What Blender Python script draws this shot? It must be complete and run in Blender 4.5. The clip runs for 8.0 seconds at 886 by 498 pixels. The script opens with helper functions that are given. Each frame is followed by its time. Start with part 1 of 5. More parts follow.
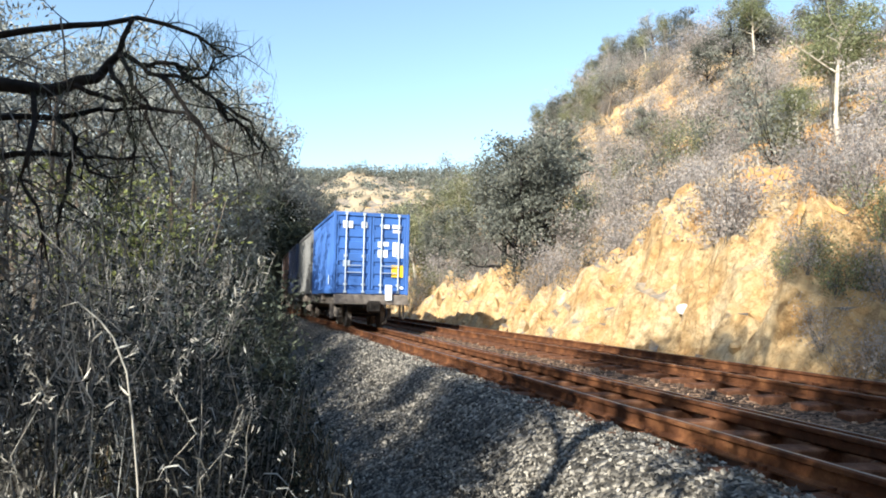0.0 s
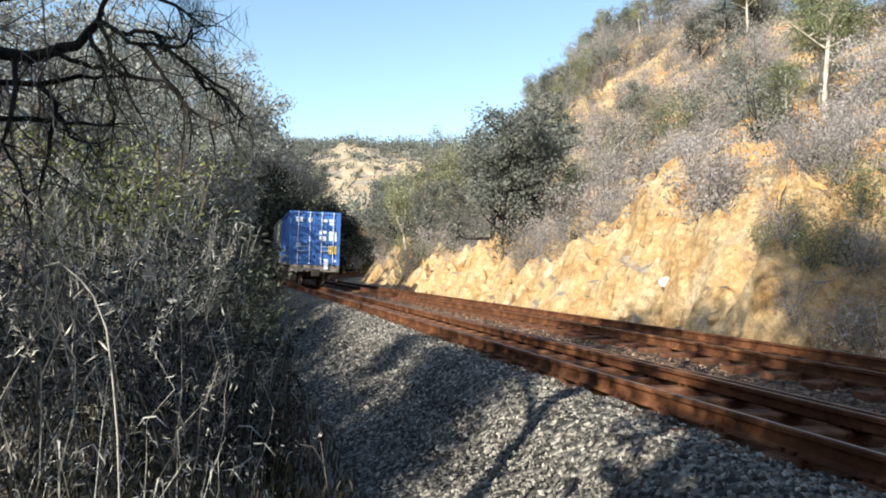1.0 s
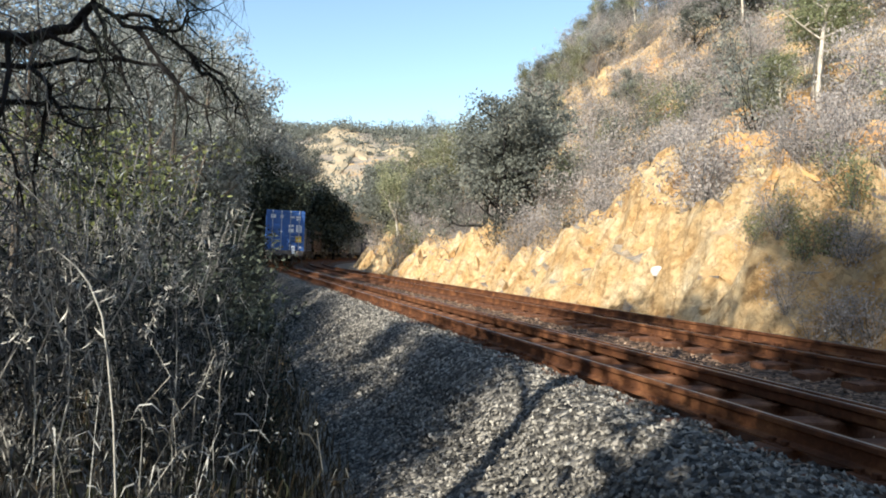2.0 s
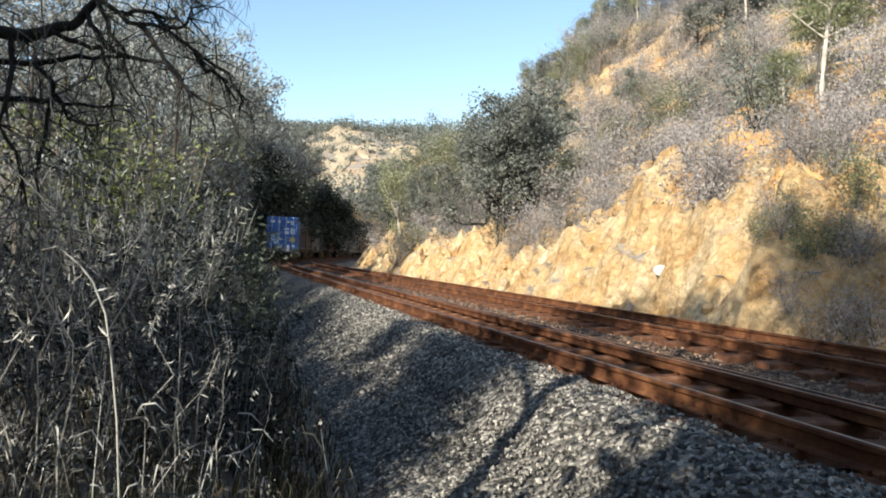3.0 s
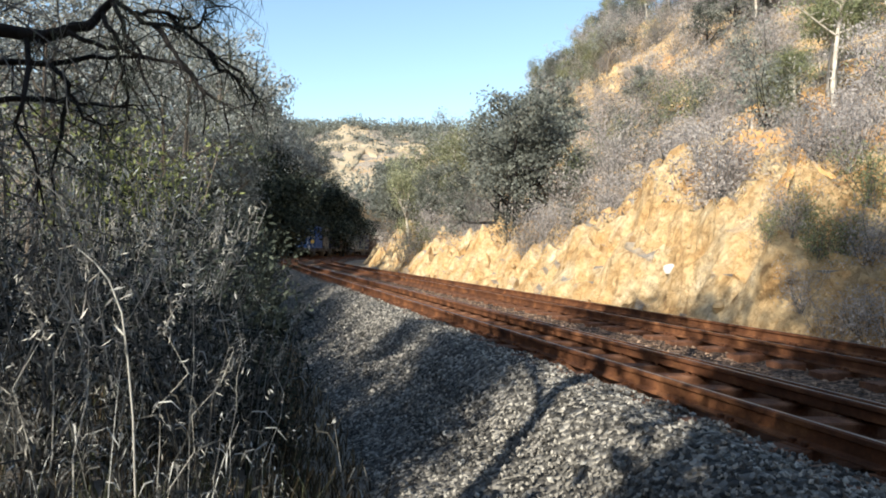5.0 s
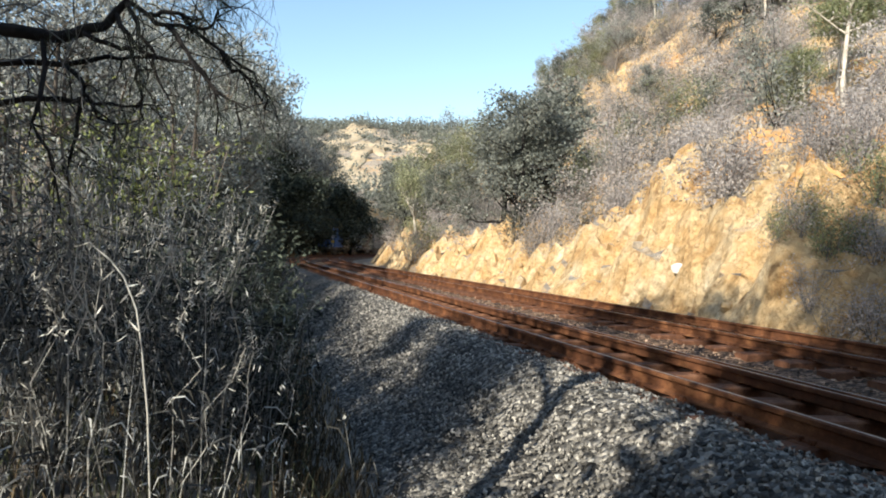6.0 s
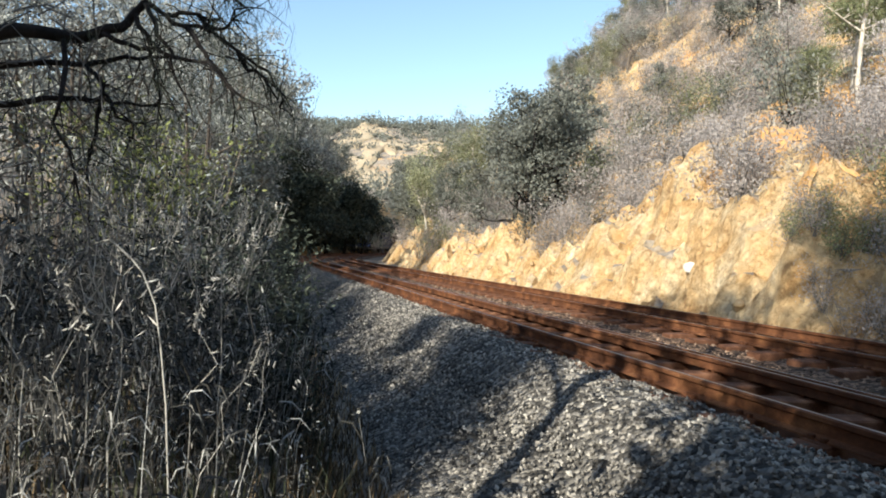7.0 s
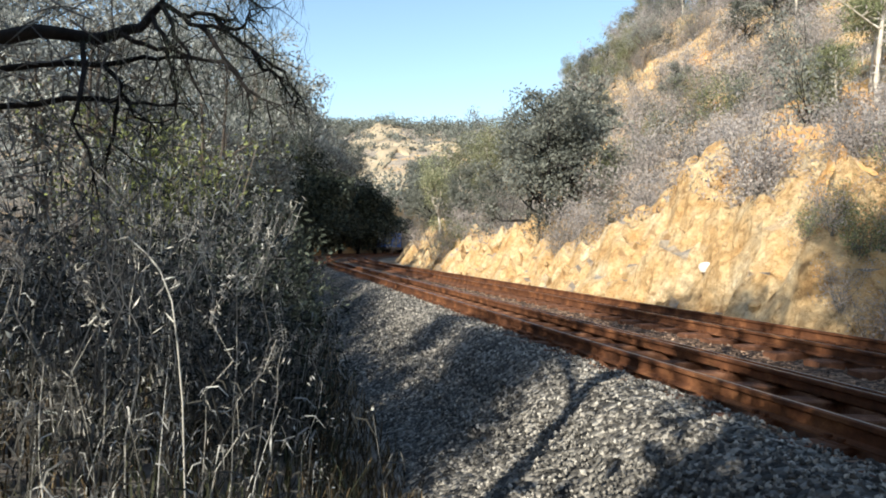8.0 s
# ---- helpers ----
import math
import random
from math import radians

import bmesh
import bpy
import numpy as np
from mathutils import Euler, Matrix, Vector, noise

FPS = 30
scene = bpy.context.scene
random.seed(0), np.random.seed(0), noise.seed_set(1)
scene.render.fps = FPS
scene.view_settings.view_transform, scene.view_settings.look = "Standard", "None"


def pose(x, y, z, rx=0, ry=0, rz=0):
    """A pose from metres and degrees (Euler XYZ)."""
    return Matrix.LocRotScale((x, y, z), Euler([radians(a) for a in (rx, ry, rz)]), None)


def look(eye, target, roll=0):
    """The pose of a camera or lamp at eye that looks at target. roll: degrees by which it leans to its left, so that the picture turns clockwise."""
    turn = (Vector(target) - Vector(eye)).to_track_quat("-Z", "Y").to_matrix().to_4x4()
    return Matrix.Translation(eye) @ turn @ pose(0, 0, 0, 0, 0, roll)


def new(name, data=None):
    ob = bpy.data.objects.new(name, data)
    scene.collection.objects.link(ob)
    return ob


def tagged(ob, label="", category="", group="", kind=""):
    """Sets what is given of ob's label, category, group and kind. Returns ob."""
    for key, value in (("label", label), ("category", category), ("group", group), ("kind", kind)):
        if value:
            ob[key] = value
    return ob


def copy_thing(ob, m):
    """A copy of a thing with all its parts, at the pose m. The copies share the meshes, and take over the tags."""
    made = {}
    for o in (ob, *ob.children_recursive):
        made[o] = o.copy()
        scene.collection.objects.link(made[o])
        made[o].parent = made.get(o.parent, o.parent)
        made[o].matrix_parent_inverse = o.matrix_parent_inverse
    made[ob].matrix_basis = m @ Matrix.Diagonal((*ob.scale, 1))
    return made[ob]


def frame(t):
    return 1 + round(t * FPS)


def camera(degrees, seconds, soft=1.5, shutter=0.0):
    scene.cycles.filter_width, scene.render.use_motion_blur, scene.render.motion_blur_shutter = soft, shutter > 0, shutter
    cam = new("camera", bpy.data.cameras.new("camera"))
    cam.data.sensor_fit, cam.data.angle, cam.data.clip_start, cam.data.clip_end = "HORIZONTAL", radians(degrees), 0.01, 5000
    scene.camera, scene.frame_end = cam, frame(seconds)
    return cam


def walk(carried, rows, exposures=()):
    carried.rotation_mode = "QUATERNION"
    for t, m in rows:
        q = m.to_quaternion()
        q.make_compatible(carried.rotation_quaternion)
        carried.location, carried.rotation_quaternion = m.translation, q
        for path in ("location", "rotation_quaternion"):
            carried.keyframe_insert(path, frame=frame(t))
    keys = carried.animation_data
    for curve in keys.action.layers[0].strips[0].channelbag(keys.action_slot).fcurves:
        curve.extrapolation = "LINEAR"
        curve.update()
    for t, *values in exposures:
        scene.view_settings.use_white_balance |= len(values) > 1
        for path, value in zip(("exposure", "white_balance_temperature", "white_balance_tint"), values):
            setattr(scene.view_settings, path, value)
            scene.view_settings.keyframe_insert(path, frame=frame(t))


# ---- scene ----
cam = camera(65.7, 8.0, soft=1.9)
PATH = [
    (0, (-0.066, -0.195, 1.199), (-0.107, 1.8, 1.335), 0.1),
    (0.5, (0.019, -0.289, 1.172), (-0.021, 1.708, 1.273), 0.2),
    (1, (0.055, -0.344, 1.163), (0.039, 1.655, 1.219), 0.7),
    (1.5, (0.042, -0.345, 1.174), (0.05, 1.655, 1.201), 1.2),
    (3, (0.009, -0.314, 1.18), (0.012, 1.686, 1.192), 1.4),
    (3.5, (0.002, -0.314, 1.18), (0.0, 1.686, 1.191), 1.4),
    (4, (-0.006, -0.307, 1.184), (-0.013, 1.693, 1.194), 1.4),
    (4.5, (-0.012, -0.309, 1.183), (-0.025, 1.691, 1.192), 1.4),
    (6, (-0.027, -0.353, 1.177), (-0.068, 1.647, 1.181), 1.5),
    (6.5, (-0.033, -0.374, 1.174), (-0.089, 1.626, 1.176), 1.6),
    (7, (-0.035, -0.391, 1.168), (-0.108, 1.608, 1.168), 1.6),
    (7.5, (-0.033, -0.403, 1.162), (-0.127, 1.595, 1.162), 1.6),
    (8, (-0.033, -0.403, 1.155), (-0.146, 1.594, 1.155), 1.6),
]
walk(cam, [(t, look(eye, target, roll)) for t, eye, target, roll in PATH], exposures=[(0, 1.08, 5960, 5), (0.6, 0.98, 5960, 5), (1.4, 0.86, 5960, 5), (8, 0.86, 5960, 5)])

# ---- light ----
world = bpy.data.worlds.new("sky")
scene.world = world
world.use_nodes = True
sky = world.node_tree.nodes.new("ShaderNodeTexSky")
sky.sky_type, sky.sun_disc = "NISHITA", False
SUN_WAY = Vector((0.50, 0.78, -0.50)).normalized()
sky.sun_elevation = math.asin(-SUN_WAY.z)
sky.sun_rotation = math.atan2(-SUN_WAY.x, -SUN_WAY.y)
sky.altitude, sky.air_density, sky.dust_density, sky.ozone_density = 250, 1.15, 0.7, 0.1
world.node_tree.links.new(sky.outputs[0], world.node_tree.nodes["Background"].inputs[0])
world.node_tree.nodes["Background"].inputs[1].default_value = 0.125
sun = new("sun", bpy.data.lights.new("sun", "SUN"))
sun.data.energy, sun.data.angle, sun.data.color = 5.5, radians(0.53), (1.0, 0.91, 0.77)
sun.matrix_world = look((-30, -45, 40), Vector((-30, -45, 40)) + SUN_WAY)


# ---- materials ----
def material(name):
    m = bpy.data.materials.new(name)
    m.use_nodes = True
    return m, m.node_tree, m.node_tree.nodes["Principled BSDF"]


def noise_node(tree, scale, detail=6.0, rough=0.6, kind="noise"):
    coord = tree.nodes.get("Coord") or tree.nodes.new("ShaderNodeTexCoord")
    coord.name = "Coord"
    n = tree.nodes.new("ShaderNodeTexVoronoi" if kind == "cells" else "ShaderNodeTexNoise")
    n.inputs["Scale"].default_value = scale
    if kind != "cells":
        n.inputs["Detail"].default_value, n.inputs["Roughness"].default_value = detail, rough
    tree.links.new(coord.outputs["Object"], n.inputs["Vector"])
    return n


def ramp_node(tree, source, stops):
    r = tree.nodes.new("ShaderNodeValToRGB")
    while len(r.color_ramp.elements) < len(stops):
        r.color_ramp.elements.new(0.5)
    for e, (at, colour) in zip(r.color_ramp.elements, stops):
        e.position, e.color = at, (*colour, 1)
    tree.links.new(source, r.inputs[0])
    return r.outputs[0]


def mix_node(tree, a, b, by, mode="MIX"):
    m = tree.nodes.new("ShaderNodeMix")
    m.data_type, m.blend_type = "RGBA", mode
    for value, slot in ((by, 0), (a, 6), (b, 7)):
        if isinstance(value, bpy.types.NodeSocket):
            tree.links.new(value, m.inputs[slot])
        else:
            m.inputs[slot].default_value = value if slot == 0 else (*value, 1)
    return m.outputs[2]


def bump_node(tree, height, strength, distance):
    b = tree.nodes.new("ShaderNodeBump")
    b.inputs["Strength"].default_value, b.inputs["Distance"].default_value = strength, distance
    tree.links.new(height, b.inputs["Height"])
    return b.outputs[0]


def surface(name, stops, scale, rough=0.8, metal=0.0, fine=40.0, bump=0.4, depth=0.01, grime=None):
    """A grained surface: colour by noise at two scales, with relief."""
    m, tree, shader = material(name)
    big, small = noise_node(tree, scale), noise_node(tree, fine)
    colour = ramp_node(tree, big.outputs["Fac"], stops)
    speck = ramp_node(tree, small.outputs["Fac"], [(0.3, (0.55, 0.55, 0.55)), (0.7, (1.0, 1.0, 1.0))])
    colour = mix_node(tree, colour, speck, 0.7, "MULTIPLY")
    if grime:
        spots = noise_node(tree, scale * 3.1)
        mask = ramp_node(tree, spots.outputs["Fac"], [(0.52, (0, 0, 0)), (0.66, (1, 1, 1))])
        colour = mix_node(tree, colour, grime, mask)
    tree.links.new(colour, shader.inputs["Base Color"])
    shader.inputs["Roughness"].default_value, shader.inputs["Metallic"].default_value = rough, metal
    shader.inputs["Specular IOR Level"].default_value = 0.2 if rough > 0.8 else 0.5
    tree.links.new(bump_node(tree, small.outputs["Fac"], bump, depth), shader.inputs["Normal"])
    return m


def foliage(name, dark, light, through_light=0.25, spread=0.55, lean=0.5):
    """Leaves whose tint differs from leaf to leaf and from plant to plant."""
    m, tree, shader = material(name)
    geo, info = tree.nodes.new("ShaderNodeNewGeometry"), tree.nodes.new("ShaderNodeObjectInfo")
    tint = ramp_node(tree, geo.outputs["Random Per Island"], [(0.0, dark), (spread, tuple(a + (b - a) * lean for a, b in zip(dark, light))), (1.0, light)])
    hue = tree.nodes.new("ShaderNodeHueSaturation")
    span = tree.nodes.new("ShaderNodeMapRange")
    span.inputs["To Min"].default_value, span.inputs["To Max"].default_value = 0.7, 1.3
    tree.links.new(info.outputs["Random"], span.inputs["Value"])
    tree.links.new(span.outputs[0], hue.inputs["Value"])
    tree.links.new(tint, hue.inputs["Color"])
    shader.inputs["Roughness"].default_value, shader.inputs["Specular IOR Level"].default_value = 0.7, 0.12
    tree.links.new(hue.outputs[0], shader.inputs["Base Color"])
    glow, both = tree.nodes.new("ShaderNodeBsdfTranslucent"), tree.nodes.new("ShaderNodeMixShader")
    tree.links.new(hue.outputs[0], glow.inputs["Color"])
    both.inputs[0].default_value = through_light
    tree.links.new(shader.outputs[0], both.inputs[1])
    tree.links.new(glow.outputs[0], both.inputs[2])
    tree.links.new(both.outputs[0], tree.nodes["Material Output"].inputs["Surface"])
    return m


def paint(name, colour, rough=0.45, metal=0.0, worn=(0.12, 0.06, 0.03)):
    m, tree, shader = material(name)
    big, small = noise_node(tree, 1.3), noise_node(tree, 14.0)
    fade = ramp_node(tree, big.outputs["Fac"], [(0.3, tuple(c * 0.8 for c in colour)), (0.7, tuple(min(1, c * 1.15) for c in colour))])
    mask = ramp_node(tree, small.outputs["Fac"], [(0.66, (0, 0, 0)), (0.76, (0.8, 0.8, 0.8))])
    tree.links.new(mix_node(tree, fade, worn, mask), shader.inputs["Base Color"])
    shader.inputs["Roughness"].default_value, shader.inputs["Metallic"].default_value = rough, metal
    tree.links.new(bump_node(tree, small.outputs["Fac"], 0.15, 0.004), shader.inputs["Normal"])
    return m


def ground_material():
    """Ochre rock where it is steep, grey-tan soil and dry litter where it is gentle, with bare orange scars."""
    m, tree, shader = material("hillside_earth")
    geo, split = tree.nodes.new("ShaderNodeNewGeometry"), tree.nodes.new("ShaderNodeSeparateXYZ")
    tree.links.new(geo.outputs["Normal"], split.inputs[0])
    a, b, c, d = noise_node(tree, 0.17), noise_node(tree, 1.1), noise_node(tree, 6.0, 9.0, 0.7), noise_node(tree, 1.6, kind="cells")
    rock = ramp_node(tree, b.outputs["Fac"], [(0.28, (0.46, 0.26, 0.10)), (0.44, (0.58, 0.38, 0.18)), (0.56, (0.62, 0.45, 0.25)), (0.74, (0.72, 0.60, 0.41))])
    crack = tree.nodes.new("ShaderNodeTexVoronoi")
    crack.feature = "DISTANCE_TO_EDGE"
    crack.inputs["Scale"].default_value = 2.3
    warp = tree.nodes.new("ShaderNodeVectorMath")
    warp.operation = "ADD"
    tree.links.new(tree.nodes["Coord"].outputs["Object"], warp.inputs[0])
    tree.links.new(c.outputs["Color"], warp.inputs[1])
    tree.links.new(warp.outputs[0], crack.inputs["Vector"])
    # shade in the crevices, put into the rock colour along the crack lines
    crevice_shade = ramp_node(tree, crack.outputs["Distance"], [(0.0, (0.34, 0.26, 0.19)), (0.05, (0.85, 0.82, 0.78)), (0.14, (1, 1, 1))])
    rock = mix_node(tree, rock, crevice_shade, 0.6, "MULTIPLY")
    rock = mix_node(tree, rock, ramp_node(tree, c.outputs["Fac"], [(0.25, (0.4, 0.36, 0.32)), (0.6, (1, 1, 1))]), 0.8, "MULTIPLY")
    # dark hollows painted as colour only, without relief
    pit_shade = noise_node(tree, 2.1, 8.0, 0.62)
    rock = mix_node(tree, rock, (0.24, 0.14, 0.065), ramp_node(tree, pit_shade.outputs["Fac"], [(0.585, (0, 0, 0)), (0.66, (0.85, 0.85, 0.85))]))
    soil = ramp_node(tree, b.outputs["Fac"], [(0.3, (0.22, 0.185, 0.155)), (0.55, (0.36, 0.305, 0.25)), (0.75, (0.48, 0.42, 0.34))])
    soil = mix_node(tree, soil, ramp_node(tree, c.outputs["Fac"], [(0.3, (0.35, 0.33, 0.3)), (0.65, (1, 1, 1))]), 0.8, "MULTIPLY")
    scar = ramp_node(tree, a.outputs["Fac"], [(0.56, (0, 0, 0)), (0.63, (1, 1, 1))])
    soil = mix_node(tree, soil, (0.50, 0.36, 0.21), scar)
    add = tree.nodes.new("ShaderNodeMath")
    add.operation = "MULTIPLY_ADD"
    add.inputs[1].default_value = 0.25
    tree.links.new(b.outputs["Fac"], add.inputs[0])
    tree.links.new(split.outputs["Z"], add.inputs[2])
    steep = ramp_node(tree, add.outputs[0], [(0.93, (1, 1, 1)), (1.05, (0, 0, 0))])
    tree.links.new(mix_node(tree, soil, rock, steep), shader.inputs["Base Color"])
    shader.inputs["Roughness"].default_value, shader.inputs["Specular IOR Level"].default_value = 0.95, 0.15
    tree.links.new(bump_node(tree, c.outputs["Fac"], 1.0, 0.14), shader.inputs["Normal"])
    return m


def gravel_material(name, stain):
    m, tree, shader = material(name)
    cells, big, fine = noise_node(tree, 22.0, kind="cells"), noise_node(tree, 0.9), noise_node(tree, 70.0)
    grey = tree.nodes.new("ShaderNodeSeparateColor")
    tree.links.new(cells.outputs["Color"], grey.inputs[0])
    # tints run dark so that gaps between the loose stones look shaded
    stone = ramp_node(tree, grey.outputs[0], [(0.0, (0.03, 0.0285, 0.027)), (0.55, (0.12, 0.113, 0.106)), (1.0, (0.38, 0.355, 0.32))])
    dust = ramp_node(tree, big.outputs["Fac"], [(0.35, tuple(0.78 * v for v in stain)), (0.65, stain)])
    tree.links.new(mix_node(tree, stone, dust, 0.9, "MULTIPLY"), shader.inputs["Base Color"])
    shader.inputs["Roughness"].default_value, shader.inputs["Specular IOR Level"].default_value = 0.9, 0.15
    flip = tree.nodes.new("ShaderNodeMath")
    flip.operation, flip.inputs[0].default_value = "SUBTRACT", 1.0
    tree.links.new(cells.outputs["Distance"], flip.inputs[1])
    tree.links.new(bump_node(tree, flip.outputs[0], 1.0, 0.05), shader.inputs["Normal"])
    return m


def stone_material(name, stain):
    m, tree, shader = material(name)
    geo, fine = tree.nodes.new("ShaderNodeNewGeometry"), noise_node(tree, 60.0)
    tint = ramp_node(tree, geo.outputs["Random Per Island"], [(0.0, (0.05, 0.047, 0.045)), (0.5, (0.18, 0.17, 0.159)), (0.82, (0.36, 0.336, 0.307)), (1.0, (0.54, 0.51, 0.465))])
    tree.links.new(mix_node(tree, tint, ramp_node(tree, fine.outputs["Fac"], [(0.3, tuple(0.7 * v for v in stain)), (0.7, stain)]), 0.9, "MULTIPLY"), shader.inputs["Base Color"])
    shader.inputs["Roughness"].default_value, shader.inputs["Specular IOR Level"].default_value = 0.88, 0.15
    return m


EARTH = ground_material()
GRAVEL = gravel_material("ballast_gravel", (1.0, 0.95, 0.88))
GRAVEL_RUST = gravel_material("rust_stained_gravel", (1.0, 0.62, 0.40))
STONE = stone_material("ballast_stone", (1.0, 0.95, 0.87))
STONE_RUST = stone_material("rust_stained_stone", (1.0, 0.68, 0.47))
ROCK = surface("split_ochre_rock", [(0.3, (0.40, 0.25, 0.11)), (0.55, (0.52, 0.37, 0.20)), (0.75, (0.60, 0.49, 0.33))], 2.5, 0.92, 0.0, 18.0, 0.8, 0.03)
SCAR = surface("bare_orange_clay", [(0.3, (0.40, 0.20, 0.07)), (0.5, (0.54, 0.30, 0.11)), (0.72, (0.64, 0.42, 0.21))], 1.1, 0.95, 0.0, 9.0, 0.9, 0.06, (0.33, 0.25, 0.17))
DRY_EARTH = surface("sunburnt_tan_earth", [(0.3, (0.34, 0.26, 0.17)), (0.5, (0.44, 0.345, 0.225)), (0.72, (0.50, 0.405, 0.28))], 0.12, 0.95, 0.0, 1.4, 0.6, 0.3, (0.38, 0.31, 0.23))
PALE_ROCK = surface("pale_quartz_rock", [(0.3, (0.62, 0.58, 0.52)), (0.7, (0.82, 0.79, 0.74))], 4.0, 0.85, 0.0, 20.0, 0.6, 0.02)
RUST = surface("rusty_rail_steel", [(0.3, (0.05, 0.021, 0.011)), (0.52, (0.14, 0.055, 0.024)), (0.72, (0.31, 0.135, 0.056))], 3.0, 0.85, 0.1, 60.0)
WORN_STEEL = surface("polished_rail_head", [(0.3, (0.24, 0.22, 0.205)), (0.7, (0.40, 0.375, 0.35))], 5.0, 0.38, 0.9, 90.0, 0.1, 0.001)
TIMBER = surface("rust_dusted_sleeper", [(0.3, (0.08, 0.036, 0.020)), (0.52, (0.15, 0.066, 0.035)), (0.72, (0.31, 0.155, 0.085))], 4.0, 0.9, 0.0, 35.0, 0.7, 0.015)
BLUE = paint("blue_container_paint", (0.045, 0.125, 0.38), 0.55)
GREY_PAINT = paint("pale_grey_container_paint", (0.17, 0.165, 0.16))
BROWN_PAINT = paint("brown_container_paint", (0.09, 0.045, 0.032))
DARK_PAINT = paint("dark_blue_container_paint", (0.02, 0.03, 0.07))
GALV = paint("galvanised_bar", (0.50, 0.56, 0.66), 0.4, 0.5)
WHITE_MARK = paint("white_marking", (0.82, 0.83, 0.84), worn=(0.5, 0.5, 0.5))
YELLOW_MARK = paint("yellow_marking", (0.85, 0.55, 0.03), worn=(0.6, 0.4, 0.05))
WAGON_PAINT = surface("dusty_wagon_frame", [(0.3, (0.10, 0.085, 0.075)), (0.55, (0.24, 0.20, 0.17)), (0.75, (0.34, 0.29, 0.25))], 2.0, 0.8, 0.2, 25.0)
IRON = surface("dirty_black_iron", [(0.3, (0.015, 0.013, 0.012)), (0.7, (0.06, 0.045, 0.035))], 5.0, 0.7, 0.5)
BARK = surface("grey_brown_bark", [(0.3, (0.07, 0.052, 0.04)), (0.6, (0.17, 0.135, 0.105)), (0.75, (0.26, 0.215, 0.17))], 6.0, 0.9, 0.0, 30.0, 0.8, 0.02)
# near-black, so that boughs look shaded against the sky
DARK_BARK = surface("shade_dark_twig_bark", [(0.3, (0.012, 0.010, 0.010)), (0.7, (0.038, 0.032, 0.029))], 9.0, 0.9, 0.0, 60.0, 0.6, 0.006)
TWIG = surface("bleached_dead_twig", [(0.3, (0.075, 0.07, 0.066)), (0.55, (0.19, 0.179, 0.165)), (0.75, (0.40, 0.382, 0.352))], 9.0, 0.85, 0.0, 50.0, 0.5, 0.005)
PALE_BARK = surface("pale_gum_bark", [(0.3, (0.38, 0.31, 0.24)), (0.6, (0.62, 0.54, 0.44)), (0.75, (0.7, 0.64, 0.55))], 3.0, 0.75, 0.0, 25.0, 0.4, 0.01)
LEAF_GREY = foliage("grey_green_leaves", (0.08, 0.084, 0.075), (0.50, 0.495, 0.445), 0.38, 0.55, 0.47)
# near-black tint that carries the deep shade of the hollows and the bend
LEAF_DARK = foliage("shade_dark_green_leaves", (0.016, 0.020, 0.015), (0.13, 0.14, 0.10), 0.15, 0.6, 0.35)
LEAF_OLIVE = foliage("dull_olive_grey_leaves", (0.105, 0.11, 0.093), (0.31, 0.31, 0.26), 0.48)
# mostly near-black tints stand in for deep shade, rare pale ones for sunflecks
LEAF_SHADE = foliage("shade_dark_weed_leaves", (0.010, 0.012, 0.010), (0.29, 0.295, 0.275), 0.12, 0.8, 0.09)
LEAF_GREEN = foliage("olive_green_leaves", (0.12, 0.135, 0.07), (0.36, 0.37, 0.20), 0.45)
LEAF_LIME = foliage("yellow_green_leaves", (0.11, 0.115, 0.06), (0.38, 0.37, 0.22), 0.42)
LEAF_BRIGHT = foliage("sunlit_yellow_leaves", (0.15, 0.17, 0.05), (0.42, 0.44, 0.17), 0.35)
LEAF_DRY = foliage("dry_grey_brown_scrub", (0.32, 0.283, 0.258), (0.52, 0.46, 0.418), 0.5)
# bleached blades among many near-black ones that stand in for shade between stems
GRASS_SHADE_FLECKED = foliage("bleached_shade_flecked_grass", (0.035, 0.031, 0.025), (0.70, 0.665, 0.60), 0.15, 0.7, 0.13)
CANE = foliage("bleached_cane", (0.18, 0.165, 0.14), (0.66, 0.61, 0.53), 0.1)
# tan and green verge grass, likewise with shade put into the dark tints
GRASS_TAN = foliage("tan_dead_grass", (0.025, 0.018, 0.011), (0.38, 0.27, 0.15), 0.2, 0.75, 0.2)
GRASS_GREEN = foliage("shade_dark_green_weed", (0.015, 0.017, 0.010), (0.11, 0.11, 0.06), 0.2, 0.6, 0.3)


# ---- shape of the land ----
def ramp(a, b, v):
    t = min(1.0, max(0.0, (v - a) / (b - a)))
    return t * t * (3 - 2 * t)


def centre(y):
    """x of the near track's middle line at y."""
    if y < 40:
        return 4.05 - 0.32 * y
    if y < 150:
        return -8.75 - 0.32 * (y - 40) + 0.00291 * (y - 40) ** 2
    return -8.75 - 35.2 + 35.21 + 0.3202 * (y - 150)


def slope(y):
    return -0.32 if y < 40 else (-0.32 + 0.00582 * (y - 40) if y < 150 else 0.3202)


def along(y):
    """cosine of the track's heading from +y"""
    return 1 / math.hypot(1, slope(y))


def offset(x, y):
    return (x - centre(y)) * along(y)


def piece(knots, v):
    for (a, za), (b, zb) in zip(knots, knots[1:]):
        if v <= b:
            return za + (zb - za) * max(0.0, v - a) / (b - a)
    return knots[-1][1]


def foot(y):
    return 4.45 + min(1.9, max(0.0, (y - 11) * 0.035)) + .5 * ramp(21, 23.5, y)


